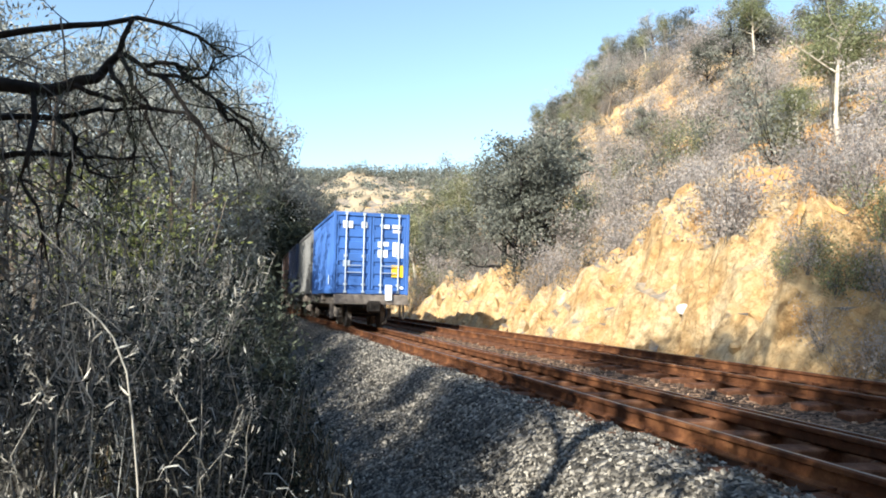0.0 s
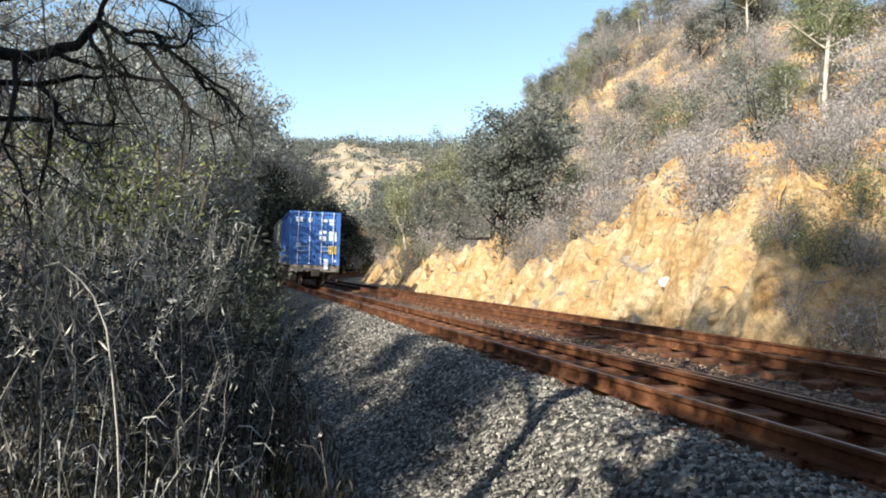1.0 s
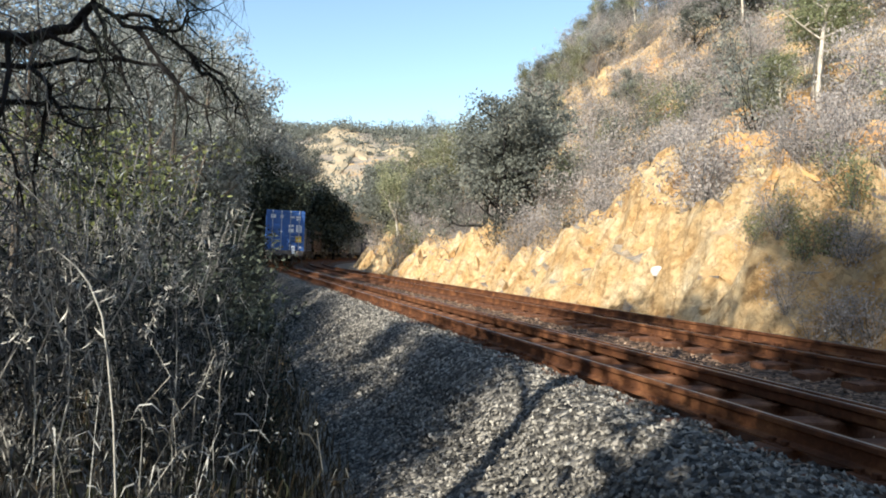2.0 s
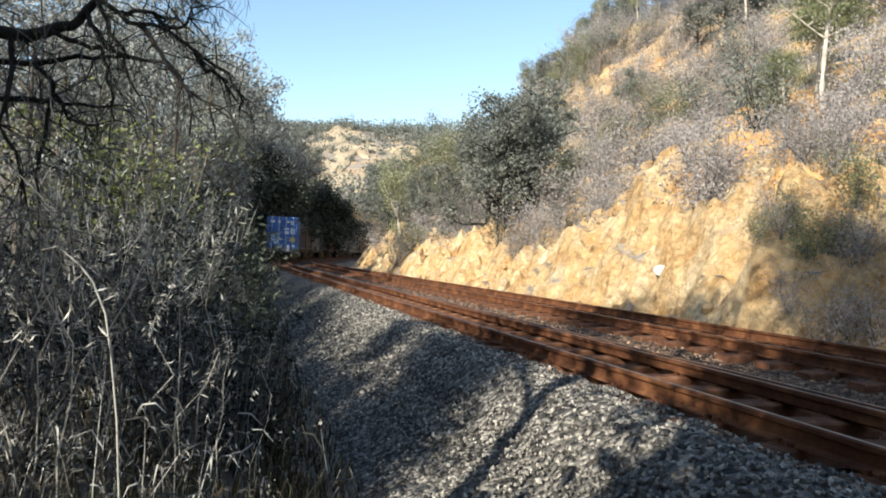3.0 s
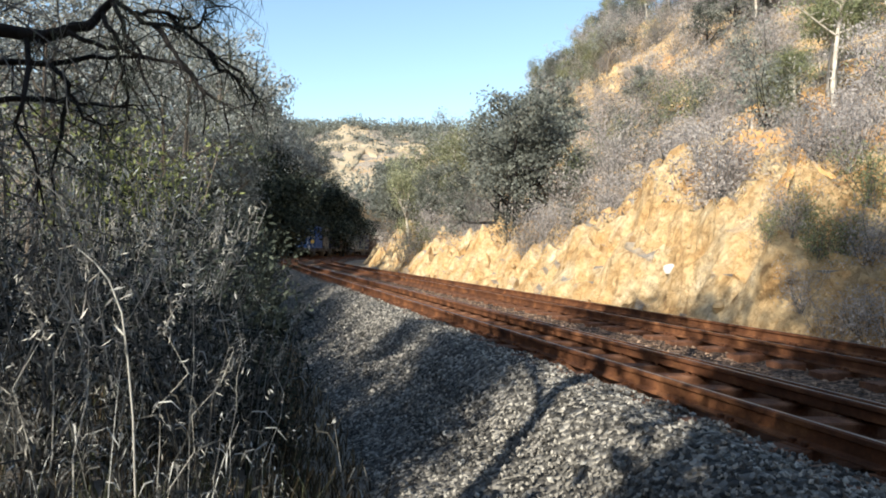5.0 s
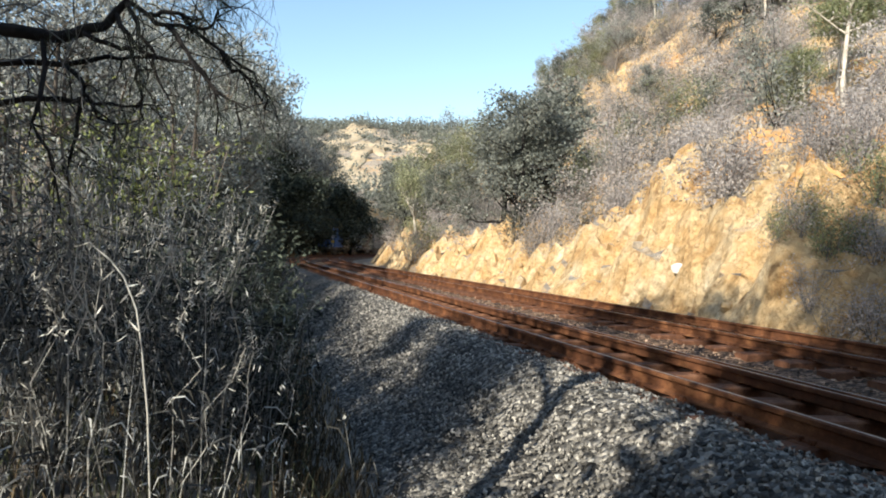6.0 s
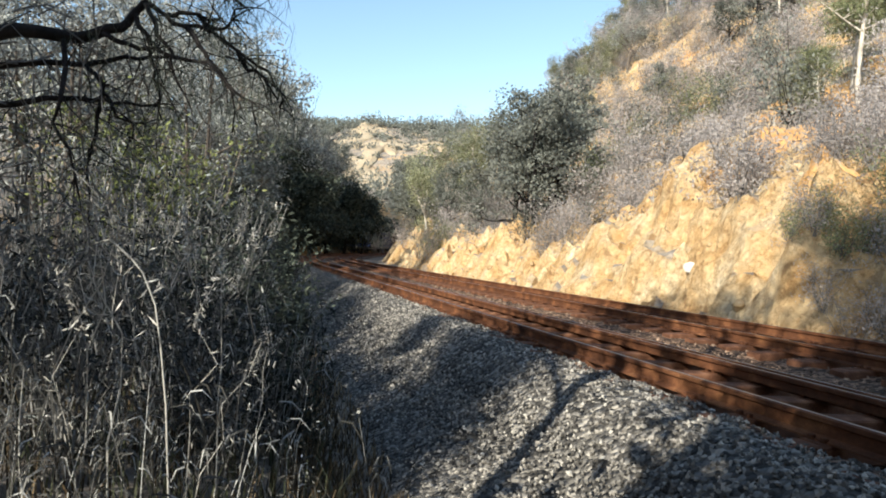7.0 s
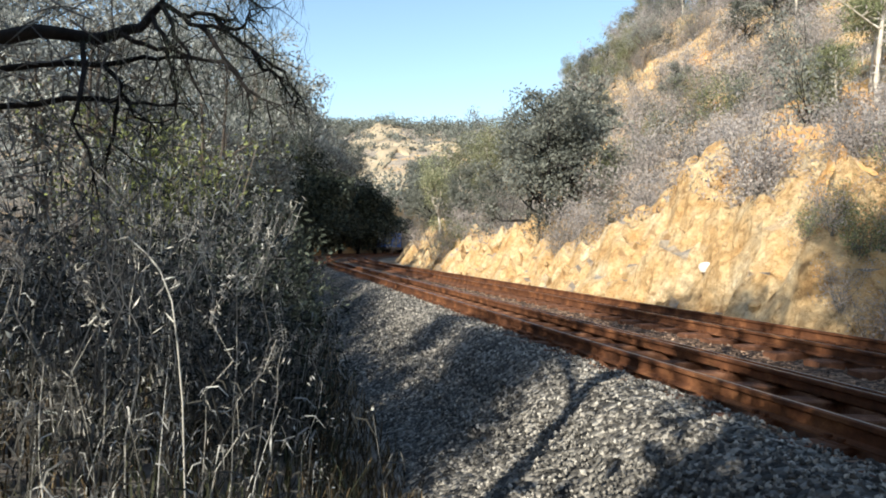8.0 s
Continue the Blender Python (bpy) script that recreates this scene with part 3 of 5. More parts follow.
def build_container(mat, label, detailed, high=2.6):
    """A six-metre box: corrugated sides, corner posts, rails, and at the rear two doors with locking bars."""
    c = tagged(new("shipping_container"), label, "shipping container", "containers on the train")
    W, L, z0 = 1.22, 3.03, 1.06
    z1 = z0 + high
    for u in (-1, 1):
        pts, n = [], 22
        for k in range(n):
            a = -L + 0.12 + (2 * L - 0.24) * k / n
            s = (2 * L - 0.24) / n
            pts += [(a, 0), (a + s * 0.3, 0), (a + s * 0.45, -0.036), (a + s * 0.85, -0.036)]
        pts.append((L - 0.12, 0))
        verts = [(u * (W - 0.03 + p[1]), p[0], z) for p in pts for z in (z0 + 0.12, z1 - 0.08)]
        verts += [(u * (W - 0.10), p[0], z) for p in pts for z in (z0 + 0.12, z1 - 0.08)]
        m = 2 * len(pts)
        faces = [(2 * k, 2 * k + 2, 2 * k + 3, 2 * k + 1) for k in range(len(pts) - 1)] + [(m + 2 * k, m + 2 * k + 2, m + 2 * k + 3, m + 2 * k + 1) for k in range(len(pts) - 1)]
        mesh_object("side_panel", verts, faces, mat, c)
    part("roof", boxed(-W + 0.05, W - 0.05, -L + 0.05, L - 0.05, z1 - 0.05, z1 - 0.02), mat, c)
    part("front_panel", boxed(-W + 0.06, W - 0.06, L - 0.09, L - 0.05, z0 + 0.1, z1 - 0.06), mat, c)
    part("floor_pan", boxed(-W + 0.05, W - 0.05, -L + 0.05, L - 0.05, z0 + 0.03, z0 + 0.12), mat, c)
    for u in (-1, 1):
        for v in (-1, 1):
            bm = boxed(u * W - (0.1 if u > 0 else 0), u * W + (0.1 if u < 0 else 0), v * L - (0.1 if v > 0 else 0), v * L + (0.1 if v < 0 else 0), z0, z1, 0.012)
            part("corner_post", bm, mat, c)
        part("side_rail", boxed(u * W - (0.07 if u > 0 else 0.004), u * W + (0.07 if u < 0 else 0.004) - 0, -L + 0.1, L - 0.1, z1 - 0.10, z1 - 0.012), mat, c)
        part("side_rail", boxed(u * W - (0.07 if u > 0 else 0.004), u * W + (0.07 if u < 0 else 0.004) - 0, -L + 0.1, L - 0.1, z0 + 0.01, z0 + 0.15), mat, c)
    part("door_header", boxed(-W + 0.1, W - 0.1, -L + 0.01, -L + 0.12, z1 - 0.13, z1 - 0.012, 0.008), mat, c)
    part("door_sill", boxed(-W + 0.1, W - 0.1, -L + 0.01, -L + 0.12, z0 + 0.01, z0 + 0.14, 0.008), mat, c)
    for u in (-1, 1):
        lo, hi = (0.012, W - 0.105) if u > 0 else (-W + 0.105, -0.012)
        bm, ribs = boxed(lo, hi, -L + 0.07, -L + 0.11, z0 + 0.15, z1 - 0.14), []
        if detailed:
            for a, b in ((lo, lo + 0.07), (hi - 0.07, hi)):
                ribs.append(boxed(a, b, -L + 0.03, -L + 0.07, z0 + 0.15, z1 - 0.14, 0.008))
            tall = z1 - z0 - 0.29
            for k in range(6):
                z = z0 + 0.15 + tall * (k + 0.02) / 6
                ribs.append(boxed(lo + 0.072, hi - 0.072, -L + 0.035, -L + 0.07, z + 0.10, z + tall / 6 - 0.03, 0.014))
        door = part("door", bm, mat, c)
        for rib in ribs:
            part("door_panel", rib, mat, door)
        if detailed:
            for p in (0.27, 0.78):
                x = lo + (hi - lo) * p
                bm = rod(bmesh.new(), (x, -L - 0.012, z0 + 0.05), (x, -L - 0.012, z1 - 0.03), 0.024, 8)
                for z in (z0 + 0.3, z0 + 1.2, z1 - 0.4):
                    box(bm, x - 0.06, x + 0.06, -L - 0.005, -L + 0.035, z - 0.04, z + 0.04, 0.006)
                for z in (z0 + 0.07, z1 - 0.07):
                    box(bm, x - 0.05, x + 0.05, -L - 0.03, -L + 0.01, z - 0.04, z + 0.04, 0.006)
                part("locking_bar", bm, GALV, door, "pale galvanised locking bar")
            for z in (z0 + 0.68, z0 + 0.90):
                bm = rod(bmesh.new(), (lo + (hi - lo) * 0.30, -L - 0.045, z), (lo + (hi - lo) * 0.72, -L - 0.045, z), 0.018, 6)
                part("door_handle", bm, GALV, door)
            for k in range(4):
                z = z0 + 0.35 + k * (z1 - z0 - 0.7) / 3
                x = hi if u > 0 else lo
                part("hinge", boxed(x - 0.06 * (u > 0), x + 0.06 * (u < 0), -L + 0.012, -L + 0.03, z - 0.07, z + 0.07, 0.006), mat, door)
    if detailed:
        signs = [(-0.93, -0.62, 1.96, 2.18, WHITE_MARK), (-0.34, -0.16, 1.98, 2.17, WHITE_MARK), (0.30, 0.56, 1.99, 2.11, WHITE_MARK), (0.66, 0.95, 2.0, 2.12, WHITE_MARK), (0.68, 0.94, 1.86, 1.95, WHITE_MARK),
                 (0.20, 0.33, 1.38, 1.56, WHITE_MARK), (0.36, 0.54, 1.42, 1.56, WHITE_MARK), (0.20, 0.52, 1.06, 1.30, WHITE_MARK), (0.68, 0.80, 1.10, 1.56, WHITE_MARK), (0.83, 0.92, 1.14, 1.56, WHITE_MARK), (0.95, 1.03, 1.06, 1.52, WHITE_MARK),
                 (-0.90, -0.68, 0.74, 0.94, GALV), (0.66, 1.04, 0.44, 0.82, YELLOW_MARK), (0.88, 1.05, 0.06, 0.15, WHITE_MARK)]
        for a, b, lo, hi, mat2 in signs:
            part("marking", boxed(a, b, -L + 0.018, -L + 0.029, z0 + 0.12 + lo, z0 + 0.12 + hi), mat2, c)
        for a, b in ((-2.2, -2.12),):
            part("marking", boxed(-W - 0.008, -W - 0.002, a, b, z0 + 0.3, z0 + 0.6), WHITE_MARK, c)
    return c


WAGONS = [build_wagon(i) for i in range(6)]
FREIGHT = []
BLUE_BOX = build_container(BLUE, "bright blue steel container with barred rear doors", True)
GREY_BOX = build_container(GREY_PAINT, "pale grey corrugated steel container", False)
BROWN_BOX = build_container(BROWN_PAINT, "rust-brown corrugated steel container", False)
DARK_BOX = build_container(DARK_PAINT, "dark blue corrugated steel container", False)
used = set()
for i in range(6):
    for k, y in enumerate((-3.55, 3.25)):
        kind = BLUE_BOX if (i, k) == (0, 0) else (GREY_BOX, DARK_BOX, BROWN_BOX)[(2 * i + k - 1) % 3]
        thing = kind if kind not in used else copy_thing(kind, Matrix())
        used.add(kind)
        FREIGHT.append((thing, i, y))


# ---- plants ----
def grow(rng, height, radius, fork_from, limbs, reach, rise, bend=0.12, twigs=4):
    """A trunk with limbs and twigs. Gives the tubes and the ends on which leaves sit."""
    paths, ends = [], []

    def limb(p, way, length, r, steps, wander):
        path = [(p.copy(), r)]
        for k in range(steps):
            way = (way + Vector([rng.uniform(-wander, wander) for _ in range(3)])).normalized()
            p = p + way * length / steps
            path.append((p.copy(), r * (1 - 0.75 * (k + 1) / steps)))
        paths.append(path)
        return path

    lean = Vector((rng.uniform(-bend, bend), rng.uniform(-bend, bend), 1)).normalized()
    trunk = limb(Vector((0, 0, -0.3)), lean, height * 0.82 + 0.3, radius, 7, bend)
    for k in range(limbs):
        f = fork_from + (1 - fork_from) * (k + rng.random()) / limbs
        i = min(len(trunk) - 2, int(f * (len(trunk) - 1)))
        start, r = trunk[i][0].lerp(trunk[i + 1][0], rng.random()), trunk[i][1] * 0.55
        a = k * 2.4 + rng.uniform(-0.5, 0.5)
        size = reach * (1.15 - 0.6 * f) * rng.uniform(0.75, 1.2)
        path = limb(start, Vector((math.cos(a), math.sin(a), rise + rng.uniform(-0.2, 0.3))).normalized(), size, r, 5, 0.28)
        for _ in range(twigs):
            j = rng.randint(2, 4)
            way = Vector((rng.uniform(-1, 1), rng.uniform(-1, 1), rng.uniform(-0.2, 0.9))).normalized()
            twig = limb(path[j][0].copy(), way, size * rng.uniform(0.25, 0.5), path[j][1] * 0.6, 3, 0.3)
            ends.append(twig[3][0])
            if rng.random() < 0.35:
                ends.append(twig[2][0])
        ends.append(path[5][0])
    ends.append(trunk[-1][0])
    return paths, ends


def leafy(ends, count, spread, rng, flat=0.75):
    """Leaf places in clumps of uneven size round the ends of twigs, thickest towards the clump's skin."""
    hubs = np.array([tuple(e) for e in ends])
    size = rng.uniform(0.55, 1.5, len(hubs))
    pick = rng.choice(len(hubs), count, p=size ** 2 / (size ** 2).sum())
    way = rng.normal(size=(count, 3))
    way /= np.linalg.norm(way, axis=1)[:, None]
    return hubs[pick] + way * (rng.random((count, 1)) ** 0.5) * 1.7 * spread * size[pick][:, None] * np.array((1, 1, flat))


def build_tree(name, seed, label, category, height, radius, fork_from, limbs, reach, rise, leaves, clump, leaf, mats, bend=0.12, droop=0.0, twigs=4):
    rng, nrg = random.Random(seed), np.random.default_rng(seed)
    paths, ends = grow(rng, height, radius, fork_from, limbs, reach, rise, bend, twigs)
    tree = tagged(new(name), label, category)
    v, f = tubes(paths)
    mesh_object("trunk", v, f, mats[0], tree, smooth=True)
    crown = new("crown", leaf_mesh("crown", leafy(ends, leaves, clump, nrg), nrg.uniform(0.6, 1.3, leaves) * leaf[0], nrg.uniform(0.7, 1.2, leaves) * leaf[1], mats[1], nrg, droop))
    crown.parent = tree
    return tree


def build_shrub(seed, label, height, stems, leaves, leaf, mats, wide=0.75, clump=0.16):
    """A low bush: many thin stems from the ground, leaves in clumps on them."""
    rng, nrg = random.Random(seed), np.random.default_rng(seed)
    paths, ends = [], []
    for k in range(stems):
        a, out = rng.uniform(0, 6.28), rng.uniform(0.1, wide)
        p, path = Vector((rng.uniform(-0.1, 0.1), rng.uniform(-0.1, 0.1), -0.1)), []
        goal = Vector((math.cos(a) * out, math.sin(a) * out, 1.0)) * height * rng.uniform(0.6, 1.05)
        for i in range(5):
            q = p.lerp(goal, i / 4) + Vector([rng.uniform(-0.05, 0.05) * height for _ in range(3)]) * (i > 0)
            path.append((q, 0.0075 * height * (1 - 0.17 * i)))
            if i > 0:
                ends += [q, q.lerp(goal, 0.4) + Vector([rng.uniform(-0.15, 0.15) * height for _ in range(3)])]
        paths.append(path)
    for k in range(stems):
        a, out = rng.uniform(0, 6.28), rng.uniform(0.2, wide * 0.75) * height
        ends.append(Vector((math.cos(a) * out, math.sin(a) * out, rng.uniform(0.05, 0.35) * height)))
    bush = tagged(new("shrub"), label, "shrub", "hillside shrubs")
    v, f = tubes(paths, 3)
    mesh_object("stem", v, f, mats[0], bush)
    crown = new("foliage", leaf_mesh("foliage", leafy(ends, leaves, clump * height, nrg), nrg.uniform(0.6, 1.3, leaves) * leaf[0], nrg.uniform(0.7, 1.2, leaves) * leaf[1], mats[1], nrg))
    crown.parent = bush
    return bush


def stand(thing, x, y, size=1.0, turn=0.0, sink=0.05, first=False):
    """Sets a plant on the ground, or a copy of it."""
    m = pose(x, y, land(x, y) - sink, 0, 0, turn) @ Matrix.Scale(size, 4)
    if first:
        thing.matrix_basis = m
        return thing
    ob = copy_thing(thing, m)
    ob.scale = (size, size, size)
    return ob


SHRUBS = [
    (build_shrub(1, "grey-brown dry twiggy bush on bare earth", 1.1, 18, 1100, (0.078, 0.026), (TWIG, LEAF_DRY), 0.75, 0.12), 3),
    (build_shrub(2, "low dusty grey bush on the slope", 0.8, 15, 1000, (0.07, 0.026), (TWIG, LEAF_DRY), 1.0, 0.12), 4),
    (build_shrub(3, "grey-brown leafy shrub on the dry slope", 1.3, 14, 1200, (0.08, 0.03), (TWIG, LEAF_DRY), 0.75, 0.12), 4),
    (build_shrub(4, "olive-green rounded shrub on the slope", 1.2, 14, 1400, (0.075, 0.027), (TWIG, LEAF_GREEN), 0.9, 0.13), 1),
    (build_shrub(5, "dark green dense bush among the scrub", 1.4, 12, 1100, (0.09, 0.036), (DARK_BARK, LEAF_OLIVE), 0.8, 0.12), 1),
]
TREES = [
    build_tree("tree", 11, "tall grey-green gum tree above the cutting", "tree", 9.0, 0.2, 0.3, 12, 3.4, 0.6, 5200, 0.42, (0.20, 0.075), (BARK, LEAF_GREY)),
    build_tree("tree", 12, "dark green bushy tree on the slope", "tree", 6.5, 0.16, 0.12, 15, 2.6, 0.45, 5000, 0.36, (0.21, 0.10), (DARK_BARK, LEAF_OLIVE)),
    build_tree("tree", 13, "pale-trunked gum tree with an open green crown", "tree", 7.5, 0.17, 0.55, 10, 2.9, 0.6, 5000, 0.42, (0.18, 0.065), (PALE_BARK, LEAF_GREEN)),
    build_tree("tree", 14, "scrubby olive tree with many thin stems", "tree", 6.0, 0.11, 0.2, 12, 2.2, 0.8, 5000, 0.36, (0.15, 0.055), (PALE_BARK, LEAF_LIME)),
    build_tree("tree", 15, "grey wispy she-oak with bare lower branches", "tree", 7.0, 0.13, 0.2, 13, 2.6, 0.35, 3600, 0.30, (0.17, 0.05), (TWIG, LEAF_GREY), droop=0.8),
]
# stretches of the slope that lie bare: x, y, radius
BARE = [(15.3, 28.5, 2.3), (13.4, 29.2, 1.7), (11.2, 19.8, 1.3), (10.5, 37.5, 1.8), (16.3, 54.0, 1.4), (9.2, 17.6, 1.1), (8.3, 18.3, 1.1), (9.5, 15.0, 0.8), (6.9, 13.2, 0.6), (13.9, 43.0, 0.9), (18.6, 31.0, 1.6)]
# lower ground before them, where nothing tall grows
CLEAR = BARE + [(13.4, 24.8, 1.7), (14.3, 26.3, 1.9), (11.8, 25.4, 1.3), (10.2, 17.9, 1.0), (12.4, 22.6, 1.4), (16.6, 27.2, 1.4)]


def bare(x, y):
    return any(math.hypot(x - u, y - v) < r for u, v, r in CLEAR)


def build_scar(x, y, r, seed, mat=None, thick=0.07):
    """A worn bare patch of orange earth, draped on the slope with a ragged edge."""
    rings, spokes = 9, 40
    verts, faces = [], []
    for i in range(rings + 1):
        for k in range(spokes):
            a = 2 * math.pi * k / spokes
            edge = r * (0.8 + 0.75 * rough(math.cos(a) + 3.7 * seed, math.sin(a), 1.3, 4))
            u, v = x + math.cos(a) * edge * i / rings, y + 1.5 * math.sin(a) * edge * i / rings
            lift = thick * (1 - (i / rings) ** 4) - 0.7 * thick * (i == rings)
            verts.append((u, v, land(u, v) + lift + 0.06 * rough(u, v, 1.9, 4) * (i < rings)))
    for i in range(rings):
        for k in range(spokes):
            n = (k + 1) % spokes
            faces.append((i * spokes + k, (i + 1) * spokes + k, (i + 1) * spokes + n, i * spokes + n))
    return tagged(mesh_object("earth_scar", verts, faces, mat or SCAR), "pale tan clearing on the distant hill" if mat else "bare orange clay scar worn into the slope", "bare earth", kind="structure")


for k, (x, y, r) in enumerate(BARE):
    build_scar(x, y, r, k)
for k, (x, y, r) in enumerate([(-40, 232, 13), (-27, 222, 12), (-18, 236, 9), (-33, 258, 12), (-14, 262, 8), (-52, 268, 11), (-24, 206, 8), (-44, 290, 9)]):
    build_scar(x, y, r, 20 + k, DRY_EARTH, 1.3)

# kind, x, y, size
WOOD = [
    (4, -7.4, 9.5, 0.7), (0, -9.4, 14.0, 0.75), (0, -10.0, 19.0, 0.9), (4, -9.6, 23.5, 1.0), (0, -11.8, 28.0, 1.15), (3, -10.2, 25.0, 0.6), (0, -12.8, 33.5, 1.3), (1, -13.4, 37.5, 1.2), (0, -15.2, 42.0, 1.6),
    (1, -16.8, 47.0, 1.3), (0, -19.0, 52.0, 1.7), (0, -20.6, 60.0, 1.7), (1, -21.6, 66.0, 1.5), (0, -23.0, 74.0, 1.8), (0, -23.6, 84.0, 1.85), (0, -24.0, 93.0, 1.85), (1, -22.8, 98.0, 1.5), (0, -23.6, 103.0, 1.75),
    (0, -23.0, 113.0, 1.35), (1, -21.8, 121.0, 1.4), (1, -20.0, 130.0, 1.2), (1, -17.2, 140.0, 0.9), (1, -13.0, 150.0, 0.8), (4, -13.5, 17.0, 1.2), (0, -15.8, 24.0, 1.3), (0, -19.5, 34.0, 1.5), (0, -23.5, 45.0, 1.6),
    (0, -28.0, 58.0, 1.7), (0, -31.0, 72.0, 1.8), (0, -30.0, 84.0, 1.8), (0, -30.0, 95.0, 1.6), (1, -28.0, 107.0, 1.8), (1, -27.0, 117.0, 1.6), (1, -25.0, 127.0, 1.5),
    (1, -19.5, 56.0, 1.5), (0, -20.5, 61.0, 1.6), (1, -18.2, 52.0, 1.25), (1, -11.0, 26.5, 0.7), (1, -11.8, 31.5, 0.75), (4, -11.4, 11.0, 1.0),
    (1, 2.8, 29.6, 0.94), (1, 3.9, 31.0, 0.94), (1, 2.1, 31.5, 0.88), (1, 4.8, 33.0, 0.74), (1, 3.4, 30.2, 0.8), (1, 2.5, 30.4, 0.72), (2, 16.2, 29.5, 0.6), (1, 14.0, 28.8, 0.4), (3, 13.2, 27.8, 0.5), (3, 17.6, 31.5, 0.6),
    (3, -3.4, 58.0, 1.3), (1, -1.6, 55.0, 0.85), (3, -0.4, 54.0, 1.15), (1, -6.0, 73.0, 1.3), (1, 0.6, 50.0, 0.75), (1, -4.8, 62.0, 1.0), (1, -4.9, 66.0, 1.0), (3, 0.8, 58.0, 1.25), (3, 2.4, 60.0, 1.4), (3, -8.0, 92.0, 1.4), (1, -5.0, 84.0, 1.4), (0, 0.4, 68.0, 1.1), (3, -2.0, 74.0, 1.5),
    (1, 20.5, 50.0, 0.8), (1, 18.6, 50.5, 0.65), (1, 22.0, 49.0, 0.85), (2, 21.2, 48.0, 0.8), (1, 12.8, 48.0, 0.5), (2, 14.9, 26.5, 0.85), (2, 13.6, 27.0, 0.5), (3, 12.6, 25.0, 0.42), (2, 23.0, 33.0, 1.1), (0, 26.0, 38.0, 0.9), (1, 25.0, 46.0, 0.9),
    (3, 9.4, 76.0, 0.85), (1, 10.6, 72.0, 0.7), (3, 11.6, 68.0, 0.8), (3, 12.2, 63.0, 0.75), (0, 13.4, 60.0, 0.6), (3, 10.0, 66.0, 0.6), (3, 9.4, 58.0, 0.55), (3, 13.2, 84.0, 0.5), (0, 15.4, 84.0, 0.42), (3, 16.4, 82.5, 0.6), (1, 17.2, 80.5, 0.6), (3, 17.8, 78.5, 0.7), (0, 18.4, 76.5, 0.5), (3, 19.0, 74.0, 0.72), (1, 19.1, 71.0, 0.68), (3, 19.0, 68.0, 0.68), (0, 19.4, 66.0, 0.55), (3, 20.0, 64.0, 0.7), (1, 20.8, 62.0, 0.7),
]
placed = set()
turner = random.Random(5)
for kind, x, y, size in WOOD:
    stand(TREES[kind], x, y, size, turner.uniform(0, 360), first=kind not in placed)
    placed.add(kind)

# trees behind the viewer whose shade falls on the line
TREES.append(build_tree("tree", 16, "tall slender gum tree with a bare lower trunk", "tree", 11.0, 0.15, 0.5, 9, 2.6, 0.8, 6000, 0.45, (0.18, 0.08), (BARK, LEAF_GREY), bend=0.05))
TREES.append(build_tree("tree", 16, "slender half-bare gum tree with a forked trunk", "tree", 11.0, 0.15, 0.5, 9, 2.6, 0.8, 900, 0.45, (0.18, 0.07), (BARK, LEAF_GREY), bend=0.05))
stand(TREES[6], -3.45, -0.93, 1.0, 130, first=True)
for x, y, size in [(-6.9, 10.8, 0.5), (-6.3, 15.0, 0.55), (-7.6, 18.5, 0.7), (-8.2, 14.0, 0.65)]:
    stand(TREES[6], x, y, size, 50 * y)
stand(TREES[5], -2.9, -4.9, 1.25, 10, first=True)
for x, y, size in [(-4.25, 0.74, 0.5), (-4.0, 0.3, 0.5), (-4.6, 1.2, 0.52), (-5.3, -1.1, 0.95), (-5.2, 2.8, 0.5), (-2.1, -3.0, 0.65), (-1.1, -3.4, 0.68), (-0.8, -1.8, 0.76)]:
    stand(TREES[5], x, y, size, turner.uniform(0, 360))
TREES.append(build_tree("tree", 17, "dense wattle tree with shade-dark leaves and a thick low crown", "tree", 6.5, 0.16, 0.15, 15, 2.2, 0.5, 6500, 0.55, (0.30, 0.14), (DARK_BARK, LEAF_DARK)))
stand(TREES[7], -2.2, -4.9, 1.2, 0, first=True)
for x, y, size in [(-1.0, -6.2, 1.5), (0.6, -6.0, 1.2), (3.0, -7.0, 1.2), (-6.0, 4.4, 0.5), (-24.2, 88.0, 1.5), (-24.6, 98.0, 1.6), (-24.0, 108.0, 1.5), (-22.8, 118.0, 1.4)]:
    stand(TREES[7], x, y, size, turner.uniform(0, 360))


# belt of near-black trees added to stand in for the shade at the bend
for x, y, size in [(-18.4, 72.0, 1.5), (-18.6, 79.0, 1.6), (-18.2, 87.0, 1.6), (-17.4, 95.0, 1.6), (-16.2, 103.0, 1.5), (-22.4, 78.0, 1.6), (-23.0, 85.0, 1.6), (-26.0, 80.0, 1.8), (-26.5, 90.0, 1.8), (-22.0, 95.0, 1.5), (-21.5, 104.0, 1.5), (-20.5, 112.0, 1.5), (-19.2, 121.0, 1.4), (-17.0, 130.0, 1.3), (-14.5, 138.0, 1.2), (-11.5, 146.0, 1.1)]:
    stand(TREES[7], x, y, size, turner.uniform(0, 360))


